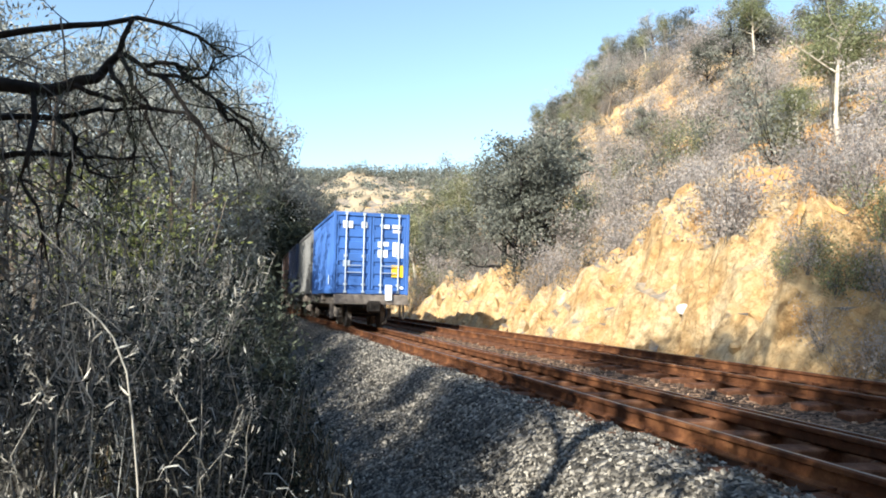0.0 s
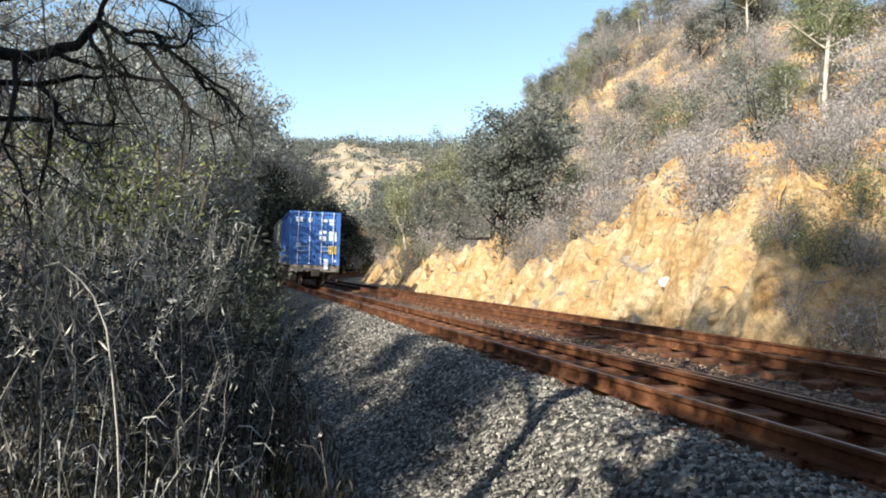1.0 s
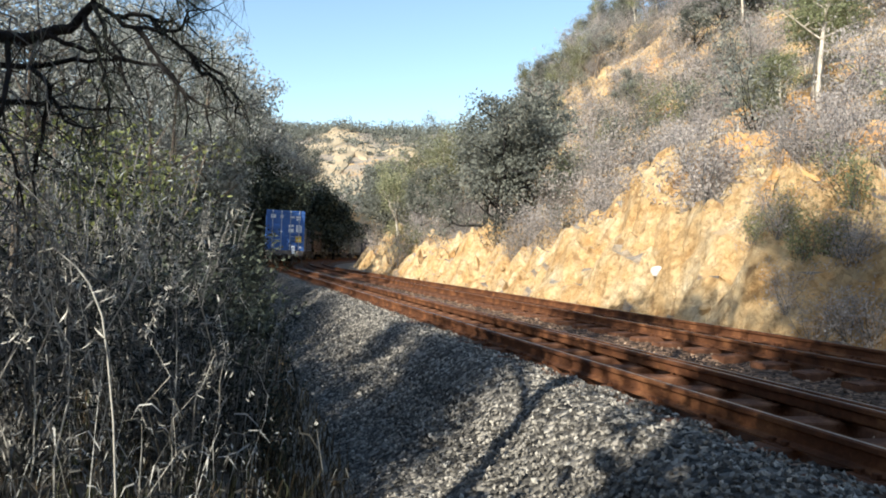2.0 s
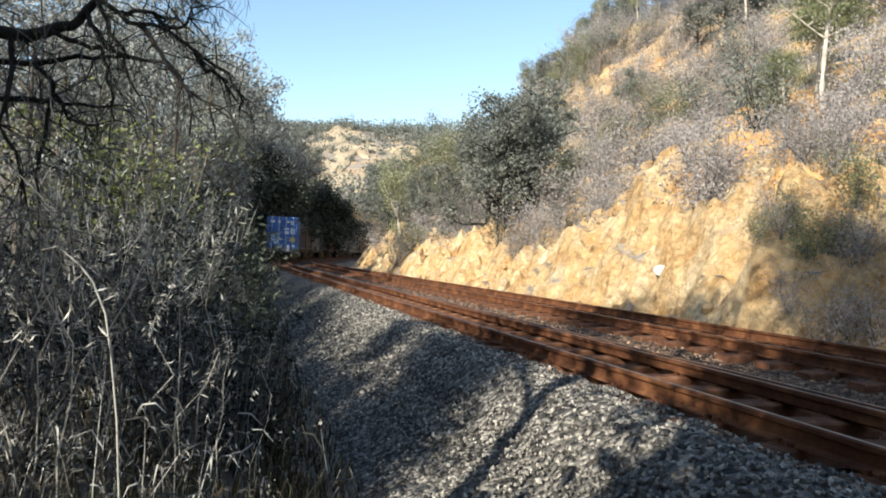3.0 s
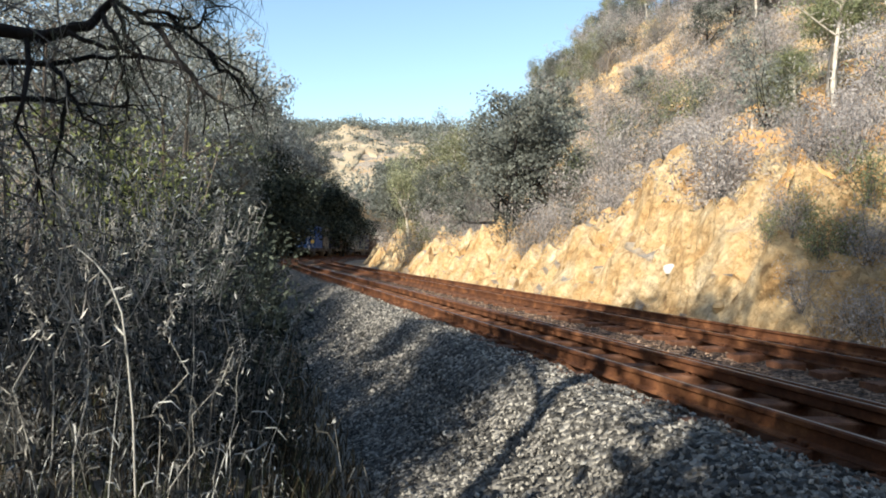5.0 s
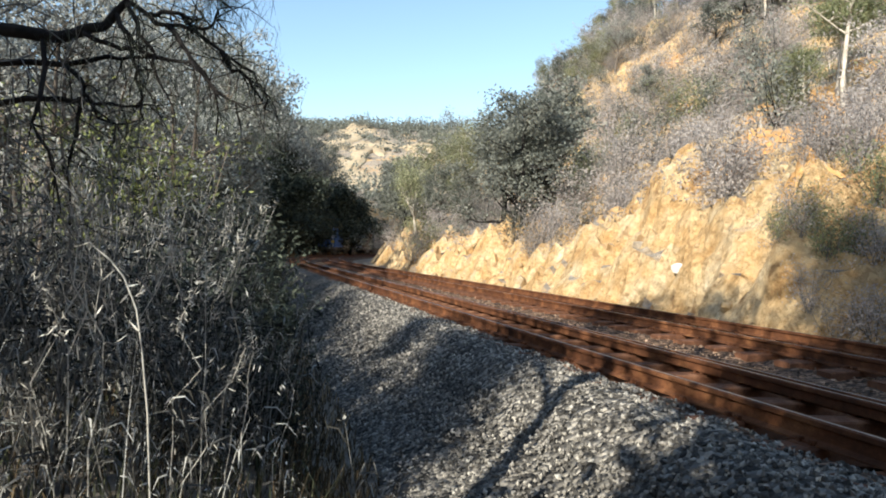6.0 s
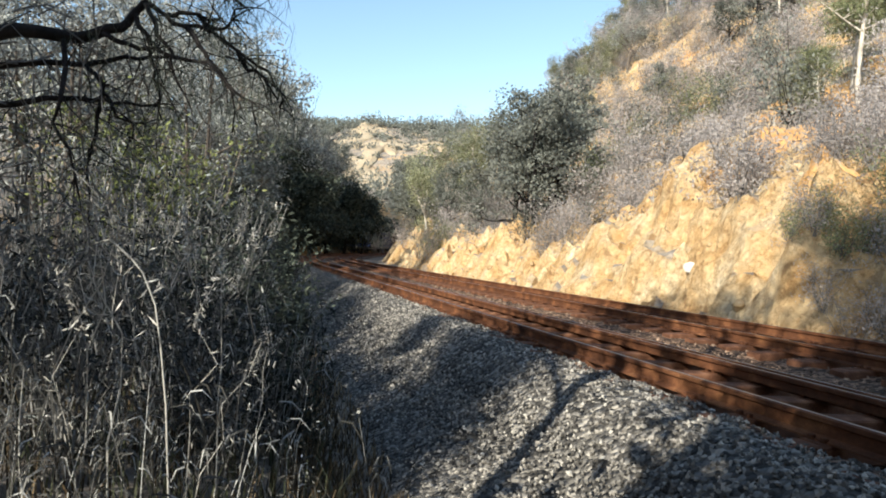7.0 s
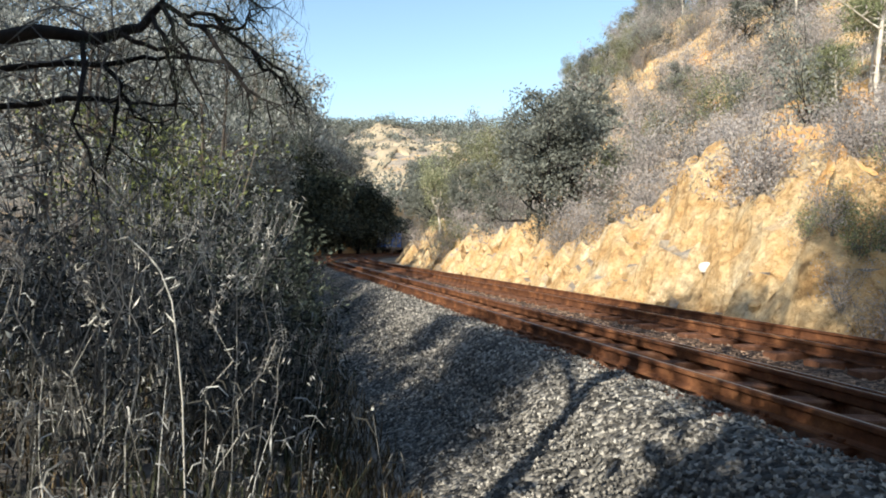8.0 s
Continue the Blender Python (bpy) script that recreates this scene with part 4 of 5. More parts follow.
def scatter_shrubs(rng):
    bag = [k for k, (_, n) in enumerate(SHRUBS) for _ in range(n)]
    seen = set()
    made = 0
    while made < 255:
        y = rng.uniform(7, 82)
        d = 6.0 + 32.0 * rng.random() ** 0.95
        x = centre(y) + d / along(y)
        if x / (y + 2) > 0.78 or bare(x, y):
            continue
        if d < foot(y) + 4.2 and rng.random() < 0.86:
            continue
        if rough(x, y, 0.13, 2) < -0.2 and rng.random() < 0.6:
            continue
        k = rng.choice(bag)
        stand(SHRUBS[k][0], x, y, rng.uniform(0.7, 1.7) * (1 + 0.006 * y), rng.uniform(0, 360), 0.08, first=k not in seen)
        seen.add(k)
        made += 1


scatter_shrubs(random.Random(8))
ridge = random.Random(17)
for _ in range(60):
    y, d = ridge.uniform(38, 88), ridge.uniform(19, 37)
    x = centre(y) + d / along(y)
    stand(SHRUBS[ridge.choice((0, 0, 1, 2, 2, 3))][0], x, y, ridge.uniform(1.7, 2.7), ridge.uniform(0, 360), 0.12)
for k, x, y, size in [(2, 6.3, 16.4, 1.0), (0, 7.0, 17.0, 1.1), (0, 8.6, 14.5, 1.2), (0, 9.6, 16.0, 1.3), (2, 5.4, 22.5, 1.1), (0, 6.0, 24.5, 1.3), (2, 3.6, 25.0, 1.2), (4, 4.8, 27.5, 1.2), (0, 10.4, 14.0, 1.3), (2, 9.2, 11.6, 1.2), (3, -1.9, 44.0, 1.6), (3, -2.7, 47.0, 1.5), (2, -5.6, 60.0, 1.6), (2, 5.75, 11.0, 0.6), (3, 5.6, 11.8, 0.5), (2, 6.0, 10.5, 0.7), (0, 6.2, 10.0, 0.8), (2, 5.95, 12.3, 0.6), (0, 6.3, 9.6, 0.8), (3, 6.2, 11.4, 0.7), (2, 3.5, 27.4, 1.5), (4, 2.4, 28.4, 1.2), (0, 4.2, 26.8, 1.5), (2, 4.9, 28.8, 1.6), (3, 5.4, 30.3, 1.5), (0, 2.9, 26.6, 1.2), (2, 6.1, 26.5, 1.4), (2, 6.0, 15.0, 1.35), (0, 6.3, 15.6, 1.3), (0, 6.3, 17.3, 1.0), (3, 6.5, 12.4, 0.7), (2, 6.6, 12.9, 0.65), (3, 6.7, 11.5, 0.75), (3, 7.4, 11.9, 0.9), (2, 7.5, 12.8, 0.9), (0, 6.7, 10.8, 0.9), (2, 5.9, 11.7, 0.7), (0, 7.7, 14.6, 1.3), (2, 8.2, 15.2, 1.1), (0, 8.2, 13.6, 1.0), (2, 9.0, 13.4, 1.1), (0, 15.4, 43.0, 2.2), (0, 17.0, 44.0, 2.4), (2, 18.6, 45.5, 2.2), (0, 16.2, 46.5, 2.3), (0, 14.2, 46.0, 2.0), (2, 19.6, 42.5, 2.2), (0, 10.4, 22.8, 1.3), (0, 18.4, 28.4, 2.0)]:
    stand(SHRUBS[k][0], x, y, size, turner.uniform(0, 360), 0.08)

# dense undergrowth along the left bank
THICKET = [
    build_shrub(41, "grey-green tangled thicket bush in shade", 2.2, 24, 1500, (0.11, 0.04), (BARK, LEAF_GREY), 0.6, 0.09),
    build_shrub(42, "tangle of bare pale twigs with few leaves", 1.7, 60, 500, (0.075, 0.02), (TWIG, LEAF_DRY), 0.75, 0.1),
    build_shrub(43, "thicket bush with shade-dark leaves beside the line", 2.4, 18, 1200, (0.165, 0.066), (DARK_BARK, LEAF_DARK), 0.6, 0.1),
    build_shrub(44, "yellow-green leafy bush in the thicket", 2.0, 20, 2600, (0.075, 0.03), (BARK, LEAF_BRIGHT), 0.5, 0.1),
    # the shade inside these two bushes is put into their leaf colour
    build_shrub(45, "weed bush with shade-dark leaves and pale thin stems", 2.2, 26, 620, (0.165, 0.032), (TWIG, LEAF_SHADE), 0.5, 0.06),
    build_shrub(46, "bush with shade-dark leaves and many pale dead twigs", 2.2, 34, 620, (0.15, 0.034), (TWIG, LEAF_SHADE), 0.5, 0.06),
]
under = random.Random(21)
started = set()
for bush in THICKET:
    bush.name = "thicket_bush"
    tagged(bush, group="bank undergrowth")
spots = [(under.uniform(3.6, 16), under.uniform(4.6, 9.0), under.uniform(0.3, 0.7)) for _ in range(40)] + [(under.uniform(16, 60), under.uniform(4.4, 8.0), under.uniform(0.8, 1.5)) for _ in range(62)] + [(under.uniform(55, 150), under.uniform(3.6, 8.0), under.uniform(0.9, 1.6)) for _ in range(66)]
for y, d, size in spots:
    d = -d - 0.02 * min(y, 60)
    x = centre(y) + d / along(y)
    if math.hypot(x, y + 0.3) < 3.2:
        continue
    # far bushes are mostly near-black, for the shade on the bank
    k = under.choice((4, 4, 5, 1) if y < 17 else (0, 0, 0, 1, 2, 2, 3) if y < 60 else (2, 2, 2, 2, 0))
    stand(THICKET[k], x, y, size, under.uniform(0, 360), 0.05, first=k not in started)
    started.add(k)


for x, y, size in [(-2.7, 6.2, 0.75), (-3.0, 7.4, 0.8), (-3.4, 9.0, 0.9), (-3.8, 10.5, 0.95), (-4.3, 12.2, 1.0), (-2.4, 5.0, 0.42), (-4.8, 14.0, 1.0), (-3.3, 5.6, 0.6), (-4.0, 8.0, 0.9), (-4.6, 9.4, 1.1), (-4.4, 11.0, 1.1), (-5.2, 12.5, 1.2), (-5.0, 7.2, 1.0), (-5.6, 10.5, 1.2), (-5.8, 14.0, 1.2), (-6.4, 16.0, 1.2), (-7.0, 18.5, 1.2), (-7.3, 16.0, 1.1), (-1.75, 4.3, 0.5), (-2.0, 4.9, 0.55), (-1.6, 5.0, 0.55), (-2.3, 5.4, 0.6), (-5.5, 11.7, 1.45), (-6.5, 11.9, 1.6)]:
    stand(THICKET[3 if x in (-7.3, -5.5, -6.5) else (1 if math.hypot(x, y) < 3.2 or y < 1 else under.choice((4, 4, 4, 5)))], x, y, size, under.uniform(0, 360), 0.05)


# near-black bushes added to fill a hollow that is dark only from shade
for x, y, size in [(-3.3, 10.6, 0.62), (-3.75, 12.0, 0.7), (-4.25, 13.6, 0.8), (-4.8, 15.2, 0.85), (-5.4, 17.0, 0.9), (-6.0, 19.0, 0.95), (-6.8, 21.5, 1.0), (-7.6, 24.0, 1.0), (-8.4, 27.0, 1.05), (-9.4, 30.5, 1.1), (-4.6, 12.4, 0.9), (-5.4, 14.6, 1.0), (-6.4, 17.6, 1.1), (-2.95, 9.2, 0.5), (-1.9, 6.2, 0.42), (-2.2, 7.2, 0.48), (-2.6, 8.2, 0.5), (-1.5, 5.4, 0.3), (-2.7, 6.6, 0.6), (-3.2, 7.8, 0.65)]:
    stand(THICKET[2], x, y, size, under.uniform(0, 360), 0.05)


def low_scrub(rng):
    """Knee-high dry scrub all over the slope, too small to tell apart."""
    hubs = []
    while len(hubs) < 5600:
        y = rng.uniform(6, 85)
        d = foot(y) + 2.2 + rng.random() * 32
        x = centre(y) + d / along(y)
        if x / (y + 2) > 0.78 or bare(x, y) or (rough(x, y, 0.13, 2) < -0.22 and rng.random() < 0.6):
            continue
        hubs.append((x, y, land(x, y) + 0.2))
    hubs = np.repeat(np.array(hubs), 20, 0)
    spread = rng.normal(size=hubs.shape).clip(-1.6, 1.6) * np.array((0.36, 0.36, 0.22)) * np.repeat(rng.uniform(0.5, 1.4, (5600, 1)), 20, 0)
    n = len(hubs)
    ob = new("low_scrub", leaf_mesh("low_scrub", hubs + spread, rng.uniform(0.10, 0.22, n), rng.uniform(0.035, 0.07, n), LEAF_DRY, rng))
    return tagged(ob, "low dry grey-brown scrub over the slope", "scrub", kind="stuff")


low_scrub(np.random.default_rng(6))


def far_woods(rng):
    """Scattered trees and scrub on the distant hill."""
    hubs, sizes = [], []
    while len(hubs) < 3000:
        y = rng.uniform(165, 420)
        x = rng.uniform(-0.40, 0.12) * y
        if rough(x, y, 0.02, 3) < -0.05 + 0.25 * (y < 300) and rng.random() < 0.8:
            continue
        h = rng.uniform(2.0, 6.5) if rng.random() < 0.55 else rng.uniform(1.0, 2.2)
        hubs.append((x, y, land(x, y) + h * 0.45))
        sizes.append(h)
    hubs, sizes = np.repeat(np.array(hubs), 34, 0), np.repeat(np.array(sizes)[:, None], 34, 0)
    n = len(hubs)
    at = hubs + rng.normal(size=(n, 3)).clip(-1.6, 1.6) * np.array((0.42, 0.42, 0.3)) * sizes
    ob = new("far_woods", leaf_mesh("far_woods", at, rng.uniform(0.6, 1.5, n), rng.uniform(0.4, 0.8, n), LEAF_OLIVE, rng))
    return tagged(ob, "distant scattered grey-green trees on the hill", "woods", kind="stuff")


far_woods(np.random.default_rng(9))


def build_boulder(seed):
    """An angular block split from the face."""
    rng = random.Random(seed)
    bm = bmesh.new()
    bmesh.ops.create_icosphere(bm, subdivisions=2, radius=1.0)
    planes = [(Vector([rng.gauss(0, 1) for _ in range(3)]).normalized(), rng.uniform(0.45, 0.8)) for _ in range(9)]
    for v in bm.verts:
        for n, far in planes:
            over = v.co.dot(n) - far
            if over > 0:
                v.co -= n * over
        v.co.z *= 0.8
    me = bpy.data.meshes.new("boulder")
    bm.to_mesh(me)
    bm.free()
    me.materials.append(ROCK)
    return me


white = build_boulder(40)
white.materials[0] = PALE_ROCK
for x, y, size in [(5.1, 15.5, 0.21), (-1.0, 36.0, 0.25)]:
    ob = new("boulder", white)
    ob.matrix_basis = pose(x, y, land(x, y) - size * 0.35, 20, 10, 60) @ Matrix.Scale(size, 4)
    tagged(ob, "pale bleached rock on the cutting face", "rock", "fallen rocks")
BLOCKS = [build_boulder(k) for k in range(6)]
picker = random.Random(14)
for _ in range(90):
    y = picker.uniform(9, 40)
    d = foot(y) + (picker.uniform(-0.15, 0.4) if picker.random() < 0.45 else picker.uniform(0.4, 3.2))
    x = centre(y) + d / along(y)
    size = picker.uniform(0.08, 0.2)
    ob = new("boulder", picker.choice(BLOCKS))
    ob.matrix_basis = pose(x, y, land(x, y) - size * 0.2, picker.uniform(0, 60), picker.uniform(0, 60), picker.uniform(0, 360)) @ Matrix.Scale(size, 4)
    tagged(ob, "angular ochre rock split from the cutting face", "rock", "fallen rocks")


def build_grass(name, label, count, place, tall, mat, rng, heads=True, wide=0.006):
    """Bent blades and seed heads, one joined mass."""
    verts, faces = [], []
    for _ in range(count):
        x, y = place(rng)
        h = tall * rng.uniform(0.45, 1.1)
        a, bow = rng.uniform(0, 6.28), rng.uniform(0.05, 0.75) * h
        base = Vector((x, y, land(x, y) - 0.03))
        out, side = Vector((math.cos(a), math.sin(a), 0)), Vector((-math.sin(a), math.cos(a), 0)) * wide * rng.uniform(0.6, 1.5)
        n = len(verts)
        for i in range(4):
            f = i / 3
            p = base + out * bow * f * f + Vector((0, 0, h * f * (1 - 0.18 * f * bow / h)))
            w = side * (1 - 0.8 * f)
            verts += [p - w, p + w]
            if i:
                faces.append((n + 2 * i - 2, n + 2 * i - 1, n + 2 * i + 1, n + 2 * i))
        if heads and rng.random() < 0.55:
            for _ in range(rng.randint(5, 9)):
                q = p + Vector((rng.uniform(-1, 1), rng.uniform(-1, 1), rng.uniform(-2.5, 1))) * 0.035
                u = Vector((rng.uniform(-1, 1), rng.uniform(-1, 1), rng.uniform(-0.5, 1.5))).normalized() * 0.022
                v = u.cross(Vector((rng.uniform(-1, 1), rng.uniform(-1, 1), rng.uniform(-1, 1)))).normalized() * 0.006
                m = len(verts)
                verts += [q - u, q + v, q + u, q - v]
                faces.append((m, m + 1, m + 2, m + 3))
    return tagged(mesh_object(name, verts, faces, mat), label, "grass", kind="stuff")


def verge(rng):
    while True:
        y = rng.uniform(1.8, 14)
        d = -3.25 - rng.random() ** 1.3 * 5.5
        x = centre(y) + d / along(y)
        if math.hypot(x, y + 0.3) > 2.8 and d < -3.35 and x > -7:
            return x, y


def build_seed_grass(rng, count):
    """Tall dry stems with curling side blades and nodding seed heads."""
    verts, faces = [], []

    def strip(points, side, widths):
        n = len(verts)
        for i, (p, w) in enumerate(zip(points, widths)):
            verts.extend((p - side * w, p + side * w))
            if i:
                faces.append((n + 2 * i - 2, n + 2 * i - 1, n + 2 * i + 1, n + 2 * i))

    for _ in range(count):
        x, y = verge(rng)
        if x > -0.31 * (y + 0.4) and rng.random() < 0.85:
            continue
        h, a = 0.35 + 1.0 * rng.random() ** 1.6, rng.uniform(0, 6.28)
        lean = Vector((math.cos(a), math.sin(a), 0)) * rng.uniform(0.05, 0.6) * h
        base = Vector((x, y, land(x, y) - 0.03))
        stem = [base + lean * (f * f) + Vector((0, 0, h * f)) for f in (0, 0.25, 0.5, 0.75, 1.0)]
        strip(stem, Vector((1, 0.2, 0)).normalized(), (0.003, 0.0028, 0.0025, 0.002, 0.001))
        for _ in range(rng.randint(5, 10)):
            f = rng.uniform(0.15, 0.98)
            p = base + lean * (f * f) + Vector((0, 0, h * f))
            b = rng.uniform(0, 6.28)
            out = Vector((math.cos(b), math.sin(b), 0))
            size = rng.uniform(0.08, 0.24)
            curl = rng.uniform(0.2, 0.9)
            arc = [p, p + out * size * 0.4 + Vector((0, 0, size * 0.4)), p + out * size * 0.8 + Vector((0, 0, size * (0.5 - 0.3 * curl))), p + out * size * 1.05 + Vector((0, 0, size * (0.35 - 1.0 * curl)))]
            strip(arc, out.cross(Vector((0, 0, 1))) * 0.8 + Vector((0, 0, 0.5)), (0.002, 0.005, 0.0045, 0.001))
        nod = lean.normalized() if lean.length > 0 else Vector((1, 0, 0))
        for k in range(rng.randint(8, 16)):
            q = stem[-1] + nod * 0.012 * k * rng.uniform(0.4, 1.0) + Vector((rng.uniform(-0.02, 0.02), rng.uniform(-0.02, 0.02), 0.06 - 0.012 * k))
            u = Vector((rng.uniform(-1, 1), rng.uniform(-1, 1), rng.uniform(-1.5, 0.6))).normalized() * 0.014
            v = u.cross(Vector((rng.uniform(-1, 1), rng.uniform(-1, 1), rng.uniform(-1, 1)))).normalized() * 0.0045
            m = len(verts)
            verts.extend((q - u, q + v, q + u, q - v))
            faces.append((m, m + 1, m + 2, m + 3))
    return tagged(mesh_object("tall_dry_grass", verts, faces, GRASS_SHADE_FLECKED), "tall dry grass, bleached blades among shade-dark ones, with nodding seed heads", "grass", kind="stuff")


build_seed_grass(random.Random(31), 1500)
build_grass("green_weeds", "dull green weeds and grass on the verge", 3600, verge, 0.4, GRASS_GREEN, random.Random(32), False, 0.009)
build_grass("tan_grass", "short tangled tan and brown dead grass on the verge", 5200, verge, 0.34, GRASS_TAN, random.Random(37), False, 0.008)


def verge_edge(rng):
    y = rng.uniform(2.6, 14)
    d = -2.75 - 0.95 * rng.random() ** 0.6
    return centre(y) + d / along(y), y


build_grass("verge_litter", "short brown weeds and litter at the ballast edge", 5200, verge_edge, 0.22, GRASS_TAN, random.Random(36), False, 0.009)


def bank_edge(rng):
    y = 13 + 60 * rng.random() ** 1.5
    d = -2.75 - 2.6 * rng.random()
    return centre(y) + d / along(y), y


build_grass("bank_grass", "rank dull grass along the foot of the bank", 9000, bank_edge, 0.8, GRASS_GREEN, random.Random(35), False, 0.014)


def slope_place(rng):
    while True:
        y = rng.uniform(8, 70)
        d = foot(y) + 3 + rng.random() * 26
        x = centre(y) + d / along(y)
        if x / (y + 2) < 0.75:
            return x, y


build_grass("hillside_grass", "sparse bleached tussock grass on the slope", 14000, slope_place, 0.45, GRASS_SHADE_FLECKED, random.Random(33), False, 0.02)


def build_cane(seed):
    """A tall dead cane with side leaves and a feathery top."""
    rng = random.Random(seed)
    cane = tagged(new("grass_cane"), "tall bleached dead grass cane with a feathery top", "grass cane", "dead canes")
    path = [(Vector((rng.uniform(-0.02, 0.02) * i, rng.uniform(-0.02, 0.02) * i, 0.26 * i - 0.05)), 0.0062 - 0.0006 * i) for i in range(8)]
    v, f = tubes([path], 5)
    mesh_object("stem", v, f, CANE, cane)
    nrg = np.random.default_rng(seed)
    spots = [tuple(path[6][0].lerp(path[7][0], rng.uniform(-0.3, 1.2)) + Vector((rng.uniform(-0.04, 0.04), rng.uniform(-0.04, 0.04), 0))) for _ in range(60)]
    spots += [tuple(path[j][0] + Vector((rng.uniform(-0.09, 0.09), rng.uniform(-0.09, 0.09), rng.uniform(-0.1, 0.1)))) for j in (2, 3, 4, 5, 6) for _ in range(7)]
    top = new("plume", leaf_mesh("plume", spots, [0.045] * 60 + [0.075] * 35, [0.008] * 60 + [0.009] * 35, CANE, nrg, 0.5))
    top.parent = cane
    tagged(top, kind="stuff")
    return cane


canes = [(-1.80, 3.0, 1.06, -3), (-1.62, 2.5, 0.8, -6), (-1.53, 3.2, 0.78, 6), (-1.37, 3.6, 0.62, 12), (-1.23, 4.2, 0.6, 9), (-2.3, 3.6, 1.1, 4), (-2.0, 2.7, 0.9, -9), (-2.5, 4.4, 1.15, -5), (-1.7, 4.6, 0.85, 7), (-2.1, 5.2, 0.95, -8), (-2.9, 4.9, 1.2, 3), (-1.5, 5.4, 0.75, 10), (-3.2, 5.8, 1.2, -7), (-2.5, 6.4, 1.1, 6), (-1.9, 6.8, 0.85, -4), (-3.0, 7.2, 1.2, 8), (-2.35, 3.1, 1.0, 14), (-1.95, 4.1, 0.9, -14), (-2.75, 3.9, 1.2, -2), (-1.45, 2.9, 0.66, 16)]
spread = random.Random(71)
while len(canes) < 46:
    y = spread.uniform(3.4, 8.5)
    x = centre(y) + (-3.5 - 2.6 * spread.random()) / along(y)
    if -0.48 * y - 0.6 < x < -0.36 * y:
        canes.append((x, y, spread.uniform(0.7, 1.3), spread.uniform(-16, 16)))
for k, (x, y, size, lean) in enumerate(canes):
    ob = build_cane(60 + k)
    ob.matrix_basis = pose(x, y, land(x, y), under.uniform(-8, 8), lean, under.uniform(0, 40)) @ Matrix.Scale(size, 4)


def build_bent_cane():
    """A thick dead cane that rises from the verge, leans and is broken over at the top."""
    cane = tagged(new("grass_cane"), "thick bleached cane broken over at the top", "grass cane", "dead canes")
    z = land(-1.30, 2.6)
    path = [(-1.30, z - 0.05, 0.005), (-1.36, 0.43, 0.0045), (-1.40, 0.69, 0.0042), (-1.44, 0.88, 0.004), (-1.51, 1.02, 0.004), (-1.58, 1.09, 0.0036), (-1.69, 1.17, 0.003), (-1.77, 1.15, 0.002)]
    v, f = tubes([[(Vector((x, 2.6 + 0.02 * i, z)), r) for i, (x, z, r) in enumerate(path)]], 6)
    mesh_object("stem", v, f, CANE, cane, smooth=True)
    spots = [(-1.5 + 0.1 * math.sin(7 * k), 2.62 + 0.03 * math.cos(5 * k), 0.75 + 0.02 * k) for k in range(18)]
    blade = new("blade", leaf_mesh("blade", spots, 0.08, 0.009, CANE, np.random.default_rng(5), 0.6))
    blade.parent = cane
    tagged(blade, kind="stuff")


build_bent_cane()


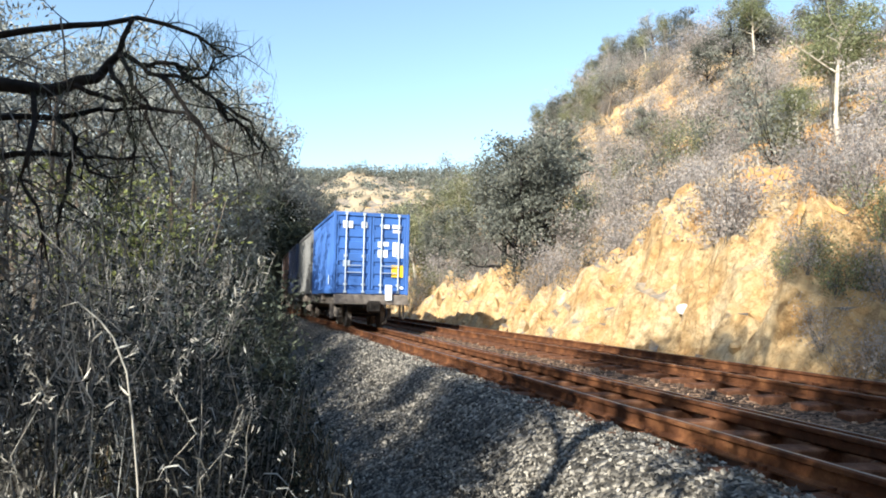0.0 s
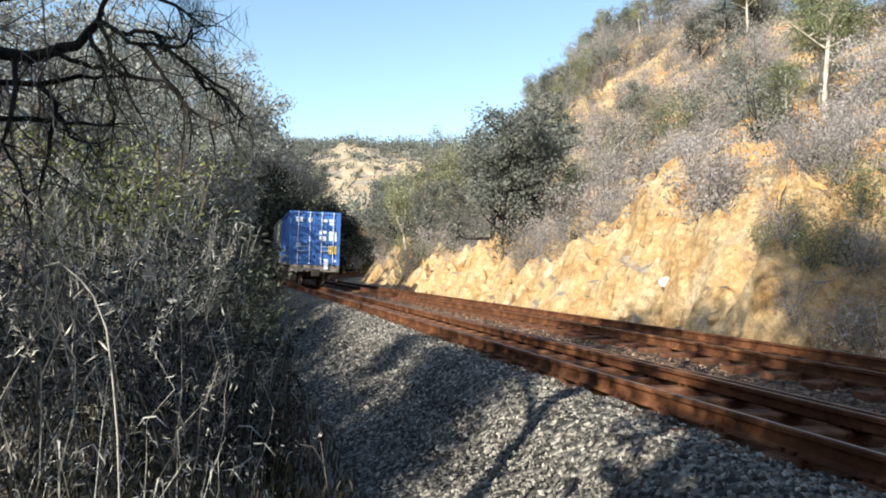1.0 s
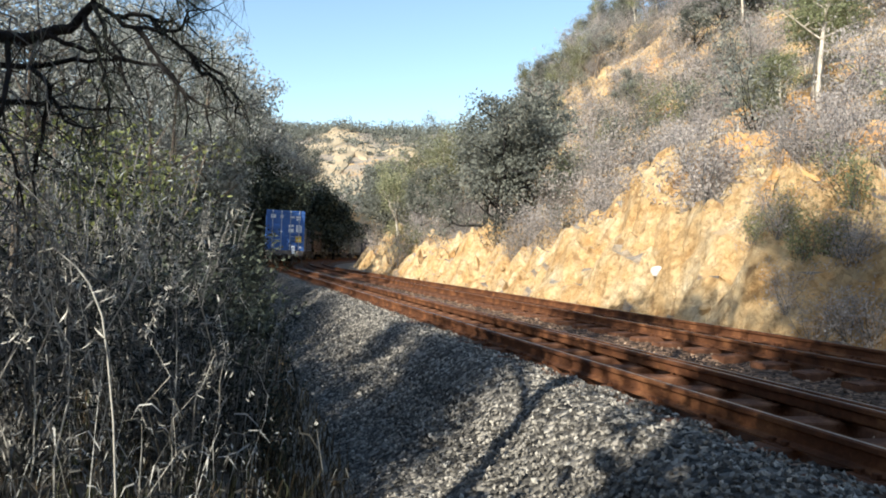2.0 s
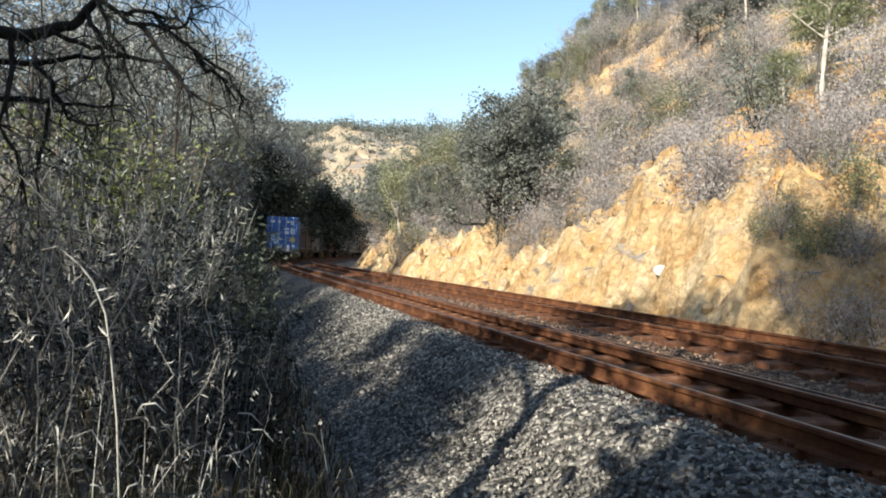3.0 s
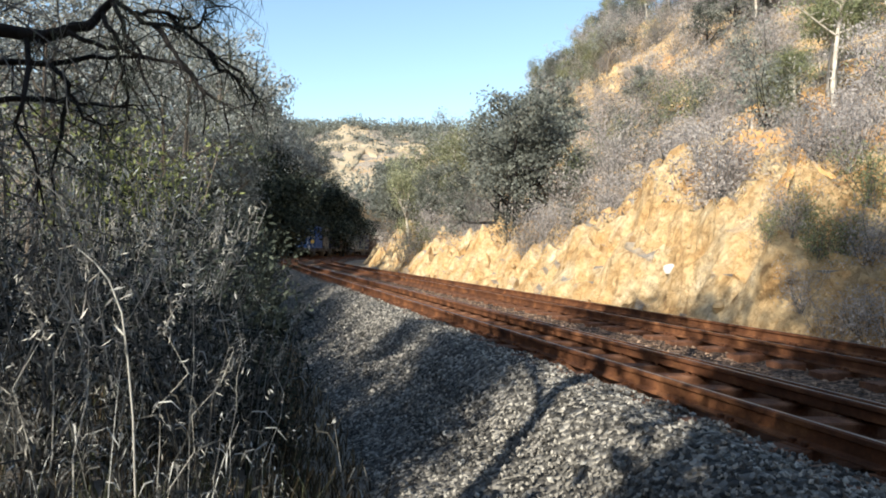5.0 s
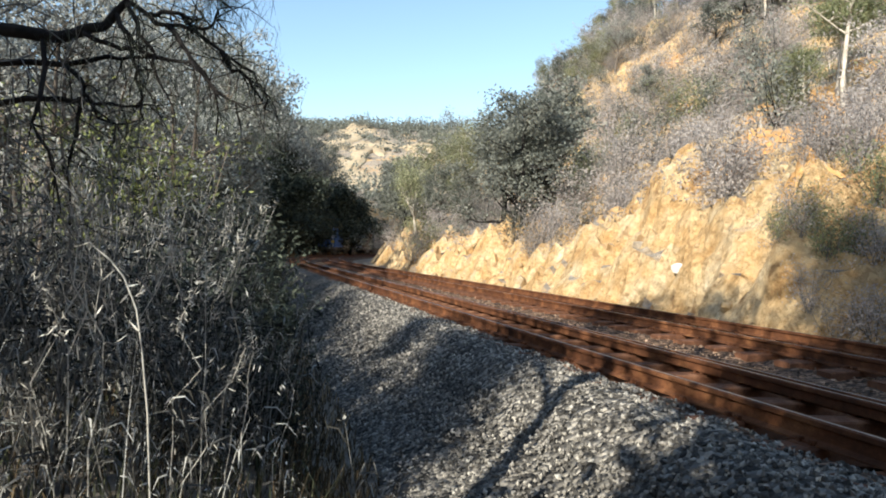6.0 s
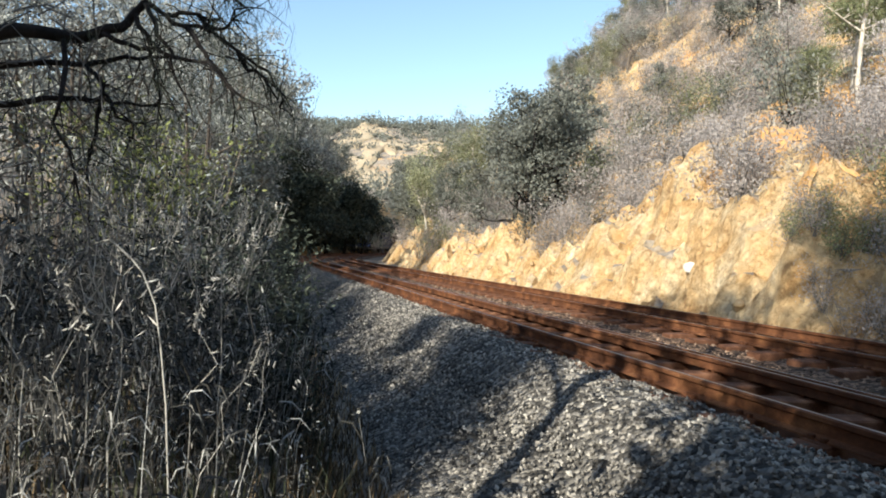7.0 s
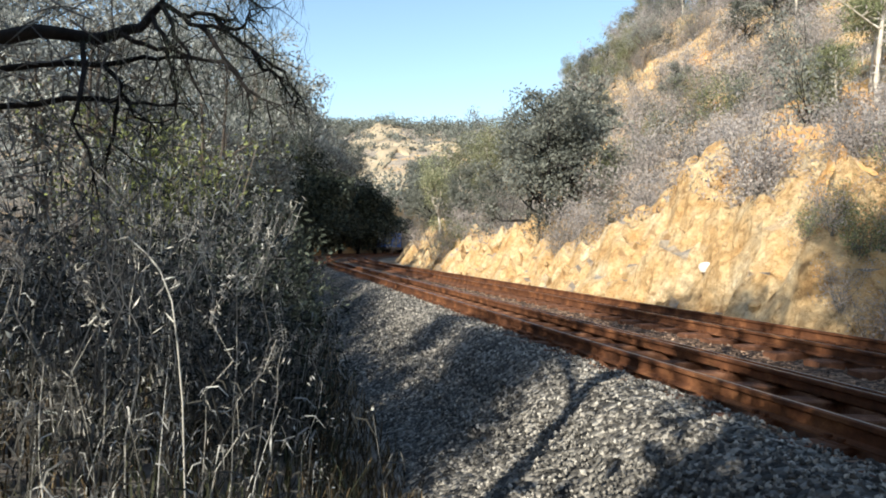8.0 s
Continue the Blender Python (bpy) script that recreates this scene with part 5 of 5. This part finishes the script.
# ---- overhanging she-oak ----
def build_sheoak():
    """A tree beside the viewer: crooked boughs, darkened in colour as if backlit, reach into view, with thin twigs and
    drooping needles.
    """
    rng, nrg = random.Random(77), np.random.default_rng(77)
    tree = tagged(new("she_oak"), "overhanging she-oak with crooked bare boughs in shade-dark bark and drooping needles", "tree")
    x, y = -3.4, 3.3
    trunk = [(Vector((x + 0.03 * i, y - 0.02 * i, land(x, y) - 0.2 + 0.55 * i)), 0.10 - 0.008 * i) for i in range(9)]
    boughs = [
        [(-3.3, 3.25, 2.15), (-2.49, 3.2, 2.28), (-2.23, 3.2, 2.25), (-2.06, 3.2, 2.26), (-1.91, 3.2, 2.30), (-1.84, 3.2, 2.38), (-1.79, 3.2, 2.44), (-1.73, 3.2, 2.61)],
        [(-2.00, 3.18, 2.26), (-1.85, 3.15, 2.20), (-1.74, 3.15, 2.18), (-1.64, 3.12, 2.14), (-1.42, 3.15, 2.11), (-1.29, 3.15, 1.97), (-1.20, 3.2, 1.92), (-1.17, 3.2, 1.79)],
        [(-1.80, 3.2, 2.44), (-1.69, 3.25, 2.38), (-1.59, 3.25, 2.33), (-1.44, 3.25, 2.30), (-1.30, 3.25, 2.20), (-1.14, 3.3, 2.10), (-1.05, 3.3, 1.97), (-1.08, 3.3, 1.91)],
        [(-1.69, 3.25, 2.39), (-1.64, 3.30, 2.42), (-1.54, 3.30, 2.41), (-1.46, 3.30, 2.38), (-1.42, 3.30, 2.39)],
        [(-1.79, 3.2, 2.43), (-1.68, 3.10, 2.29), (-1.63, 3.10, 2.19), (-1.59, 3.10, 2.14), (-1.58, 3.10, 2.04), (-1.52, 3.10, 1.93)],
        [(-1.84, 3.2, 2.38), (-1.75, 3.15, 2.25), (-1.73, 3.15, 2.13), (-1.71, 3.15, 2.02), (-1.67, 3.15, 1.92), (-1.66, 3.15, 1.81)],
        [(-3.25, 3.35, 2.02), (-2.60, 3.40, 2.15), (-2.23, 3.40, 2.15), (-1.99, 3.40, 2.20), (-1.86, 3.40, 2.20), (-1.60, 3.40, 2.18)],
        [(-3.2, 3.35, 1.85), (-2.69, 3.50, 1.94), (-2.28, 3.50, 1.98), (-2.16, 3.50, 1.98), (-2.03, 3.50, 1.96), (-1.80, 3.50, 1.96)],
        [(-2.23, 3.4, 2.15), (-2.06, 3.30, 2.02), (-2.03, 3.30, 1.95), (-1.98, 3.30, 1.84), (-1.82, 3.30, 1.81)],
        [(-2.06, 3.30, 2.02), (-2.09, 3.30, 1.84), (-2.11, 3.30, 1.69), (-2.14, 3.30, 1.54), (-2.12, 3.30, 1.27)],
        [(-1.54, 3.30, 2.41), (-1.49, 3.30, 2.35), (-1.42, 3.30, 2.33), (-1.36, 3.30, 2.37), (-1.34, 3.30, 2.44)],
        [(-1.59, 3.25, 2.33), (-1.49, 3.20, 2.21), (-1.44, 3.20, 2.14), (-1.35, 3.20, 2.04), (-1.31, 3.20, 1.97), (-1.30, 3.20, 1.75)],
        [(-1.30, 3.25, 2.20), (-1.26, 3.30, 2.11), (-1.17, 3.30, 2.07), (-1.09, 3.30, 1.95)],
        [(-2.23, 3.2, 2.25), (-2.11, 3.00, 1.89), (-2.15, 3.00, 1.75), (-2.06, 3.00, 1.62), (-2.00, 3.00, 1.37)],
        [(-3.3, 3.3, 2.4), (-2.6, 3.3, 2.55), (-2.1, 3.3, 2.62), (-1.75, 3.3, 2.66), (-1.45, 3.35, 2.58), (-1.3, 3.35, 2.47)],
    ]
    limbs, paths, spots = [], [], []
    for k, b in enumerate(boughs):
        thick = (0.042 if k == 0 else 0.02) if b[0][0] < -3 else 0.012
        path = []
        for i, p in enumerate(b):
            path.append((Vector(p), thick * (1 - 0.8 * i / (len(b) - 1)) + 0.0025))
            if i + 1 < len(b):
                path.append((Vector(p).lerp(Vector(b[i + 1]), 0.5) + Vector([rng.uniform(-0.018, 0.018) for _ in range(3)]), thick * (1 - 0.8 * (i + 0.5) / (len(b) - 1)) + 0.0025))
        limbs.append(path)
        for _ in range(16):
            p = rng.choice(path[1:])[0]
            way = Vector((rng.uniform(-0.4, 1), rng.uniform(-0.7, 0.7), rng.uniform(-0.9, 0.5))).normalized()
            twig, q, long = [], p.copy(), rng.uniform(0.1, 0.36)
            for j in range(5):
                twig.append((q.copy(), 0.0042 * (1 - 0.18 * j)))
                way = (way + Vector((rng.uniform(-0.35, 0.35), rng.uniform(-0.35, 0.35), rng.uniform(-0.5, 0.15)))).normalized()
                q = q + way * long / 4
            paths.append(twig)
            if rng.random() < 0.6:
                spots += [tuple(twig[k][0] + Vector((rng.uniform(-0.05, 0.05), rng.uniform(-0.05, 0.05), rng.uniform(-0.12, 0.02)))) for k in (2, 3, 4, 4) for _ in range(4)]
    # a brush of needles hangs from the upper bough's tip
    for _ in range(260):
        spots.append((rng.gauss(-1.36, 0.06), rng.gauss(3.35, 0.04), rng.uniform(2.40, 2.62)))
    # dead grey sticks cross one another round the trunk
    sticks = []
    for _ in range(110):
        q = Vector((rng.uniform(-2.75, -1.85), rng.uniform(2.7, 3.6), rng.uniform(1.0, 2.5)))
        way, long = Vector((rng.uniform(-1, 1), rng.uniform(-0.4, 0.4), rng.uniform(-1.1, 0.7))).normalized(), rng.uniform(0.25, 0.7)
        stick = []
        for j in range(5):
            stick.append((q.copy(), 0.0050 * (1 - 0.17 * j)))
            way = (way + Vector((rng.uniform(-0.3, 0.3), rng.uniform(-0.3, 0.3), rng.uniform(-0.35, 0.2)))).normalized()
            q = q + way * long / 4
        sticks.append(stick)
    v, f = tubes(sticks, 4)
    mesh_object("twig_tangle", v, f, TWIG, tree, "bleached dead twigs", smooth=True, kind="stuff")
    v, f = tubes([trunk], 8)
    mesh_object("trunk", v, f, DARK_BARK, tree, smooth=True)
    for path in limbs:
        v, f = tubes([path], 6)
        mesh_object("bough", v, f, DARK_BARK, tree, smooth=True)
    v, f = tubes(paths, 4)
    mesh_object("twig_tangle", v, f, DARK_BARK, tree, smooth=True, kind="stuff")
    needles = new("foliage", leaf_mesh("foliage", spots, nrg.uniform(0.08, 0.2, len(spots)), 0.003, LEAF_DARK, nrg, 2.2))
    needles.parent = tree
    tagged(needles, kind="stuff")


build_sheoak()

# ---- pieces of the line ----
build_stones(24000, 1.5, 22, -2.9, -0.7, STONE, np.random.default_rng(3))
build_stones(7000, 2.0, 22, -0.65, 4.4, STONE_RUST, np.random.default_rng(4))
lay_sleepers(TRACK_NEAR, 0.0, 100)
lay_sleepers(TRACK_FAR, 3.05, 200)


# ---- movement ----
def motions():
    times = [k * 0.25 for k in range(33)]
    for i, (w, sets) in enumerate(WAGONS):
        walk(w, [(t, wagon_pose(i, t)) for t in times])
        if i < 2:
            for axle, y in sets:
                walk(axle, [(k / 30, pose(0, y, 0.42, -math.degrees(SPEED * k / 30 / 0.42))) for k in range(241)])
    for thing, i, y in FREIGHT:
        walk(thing, [(t, wagon_pose(i, t) @ pose(0, y, 0)) for t in times])


motions()
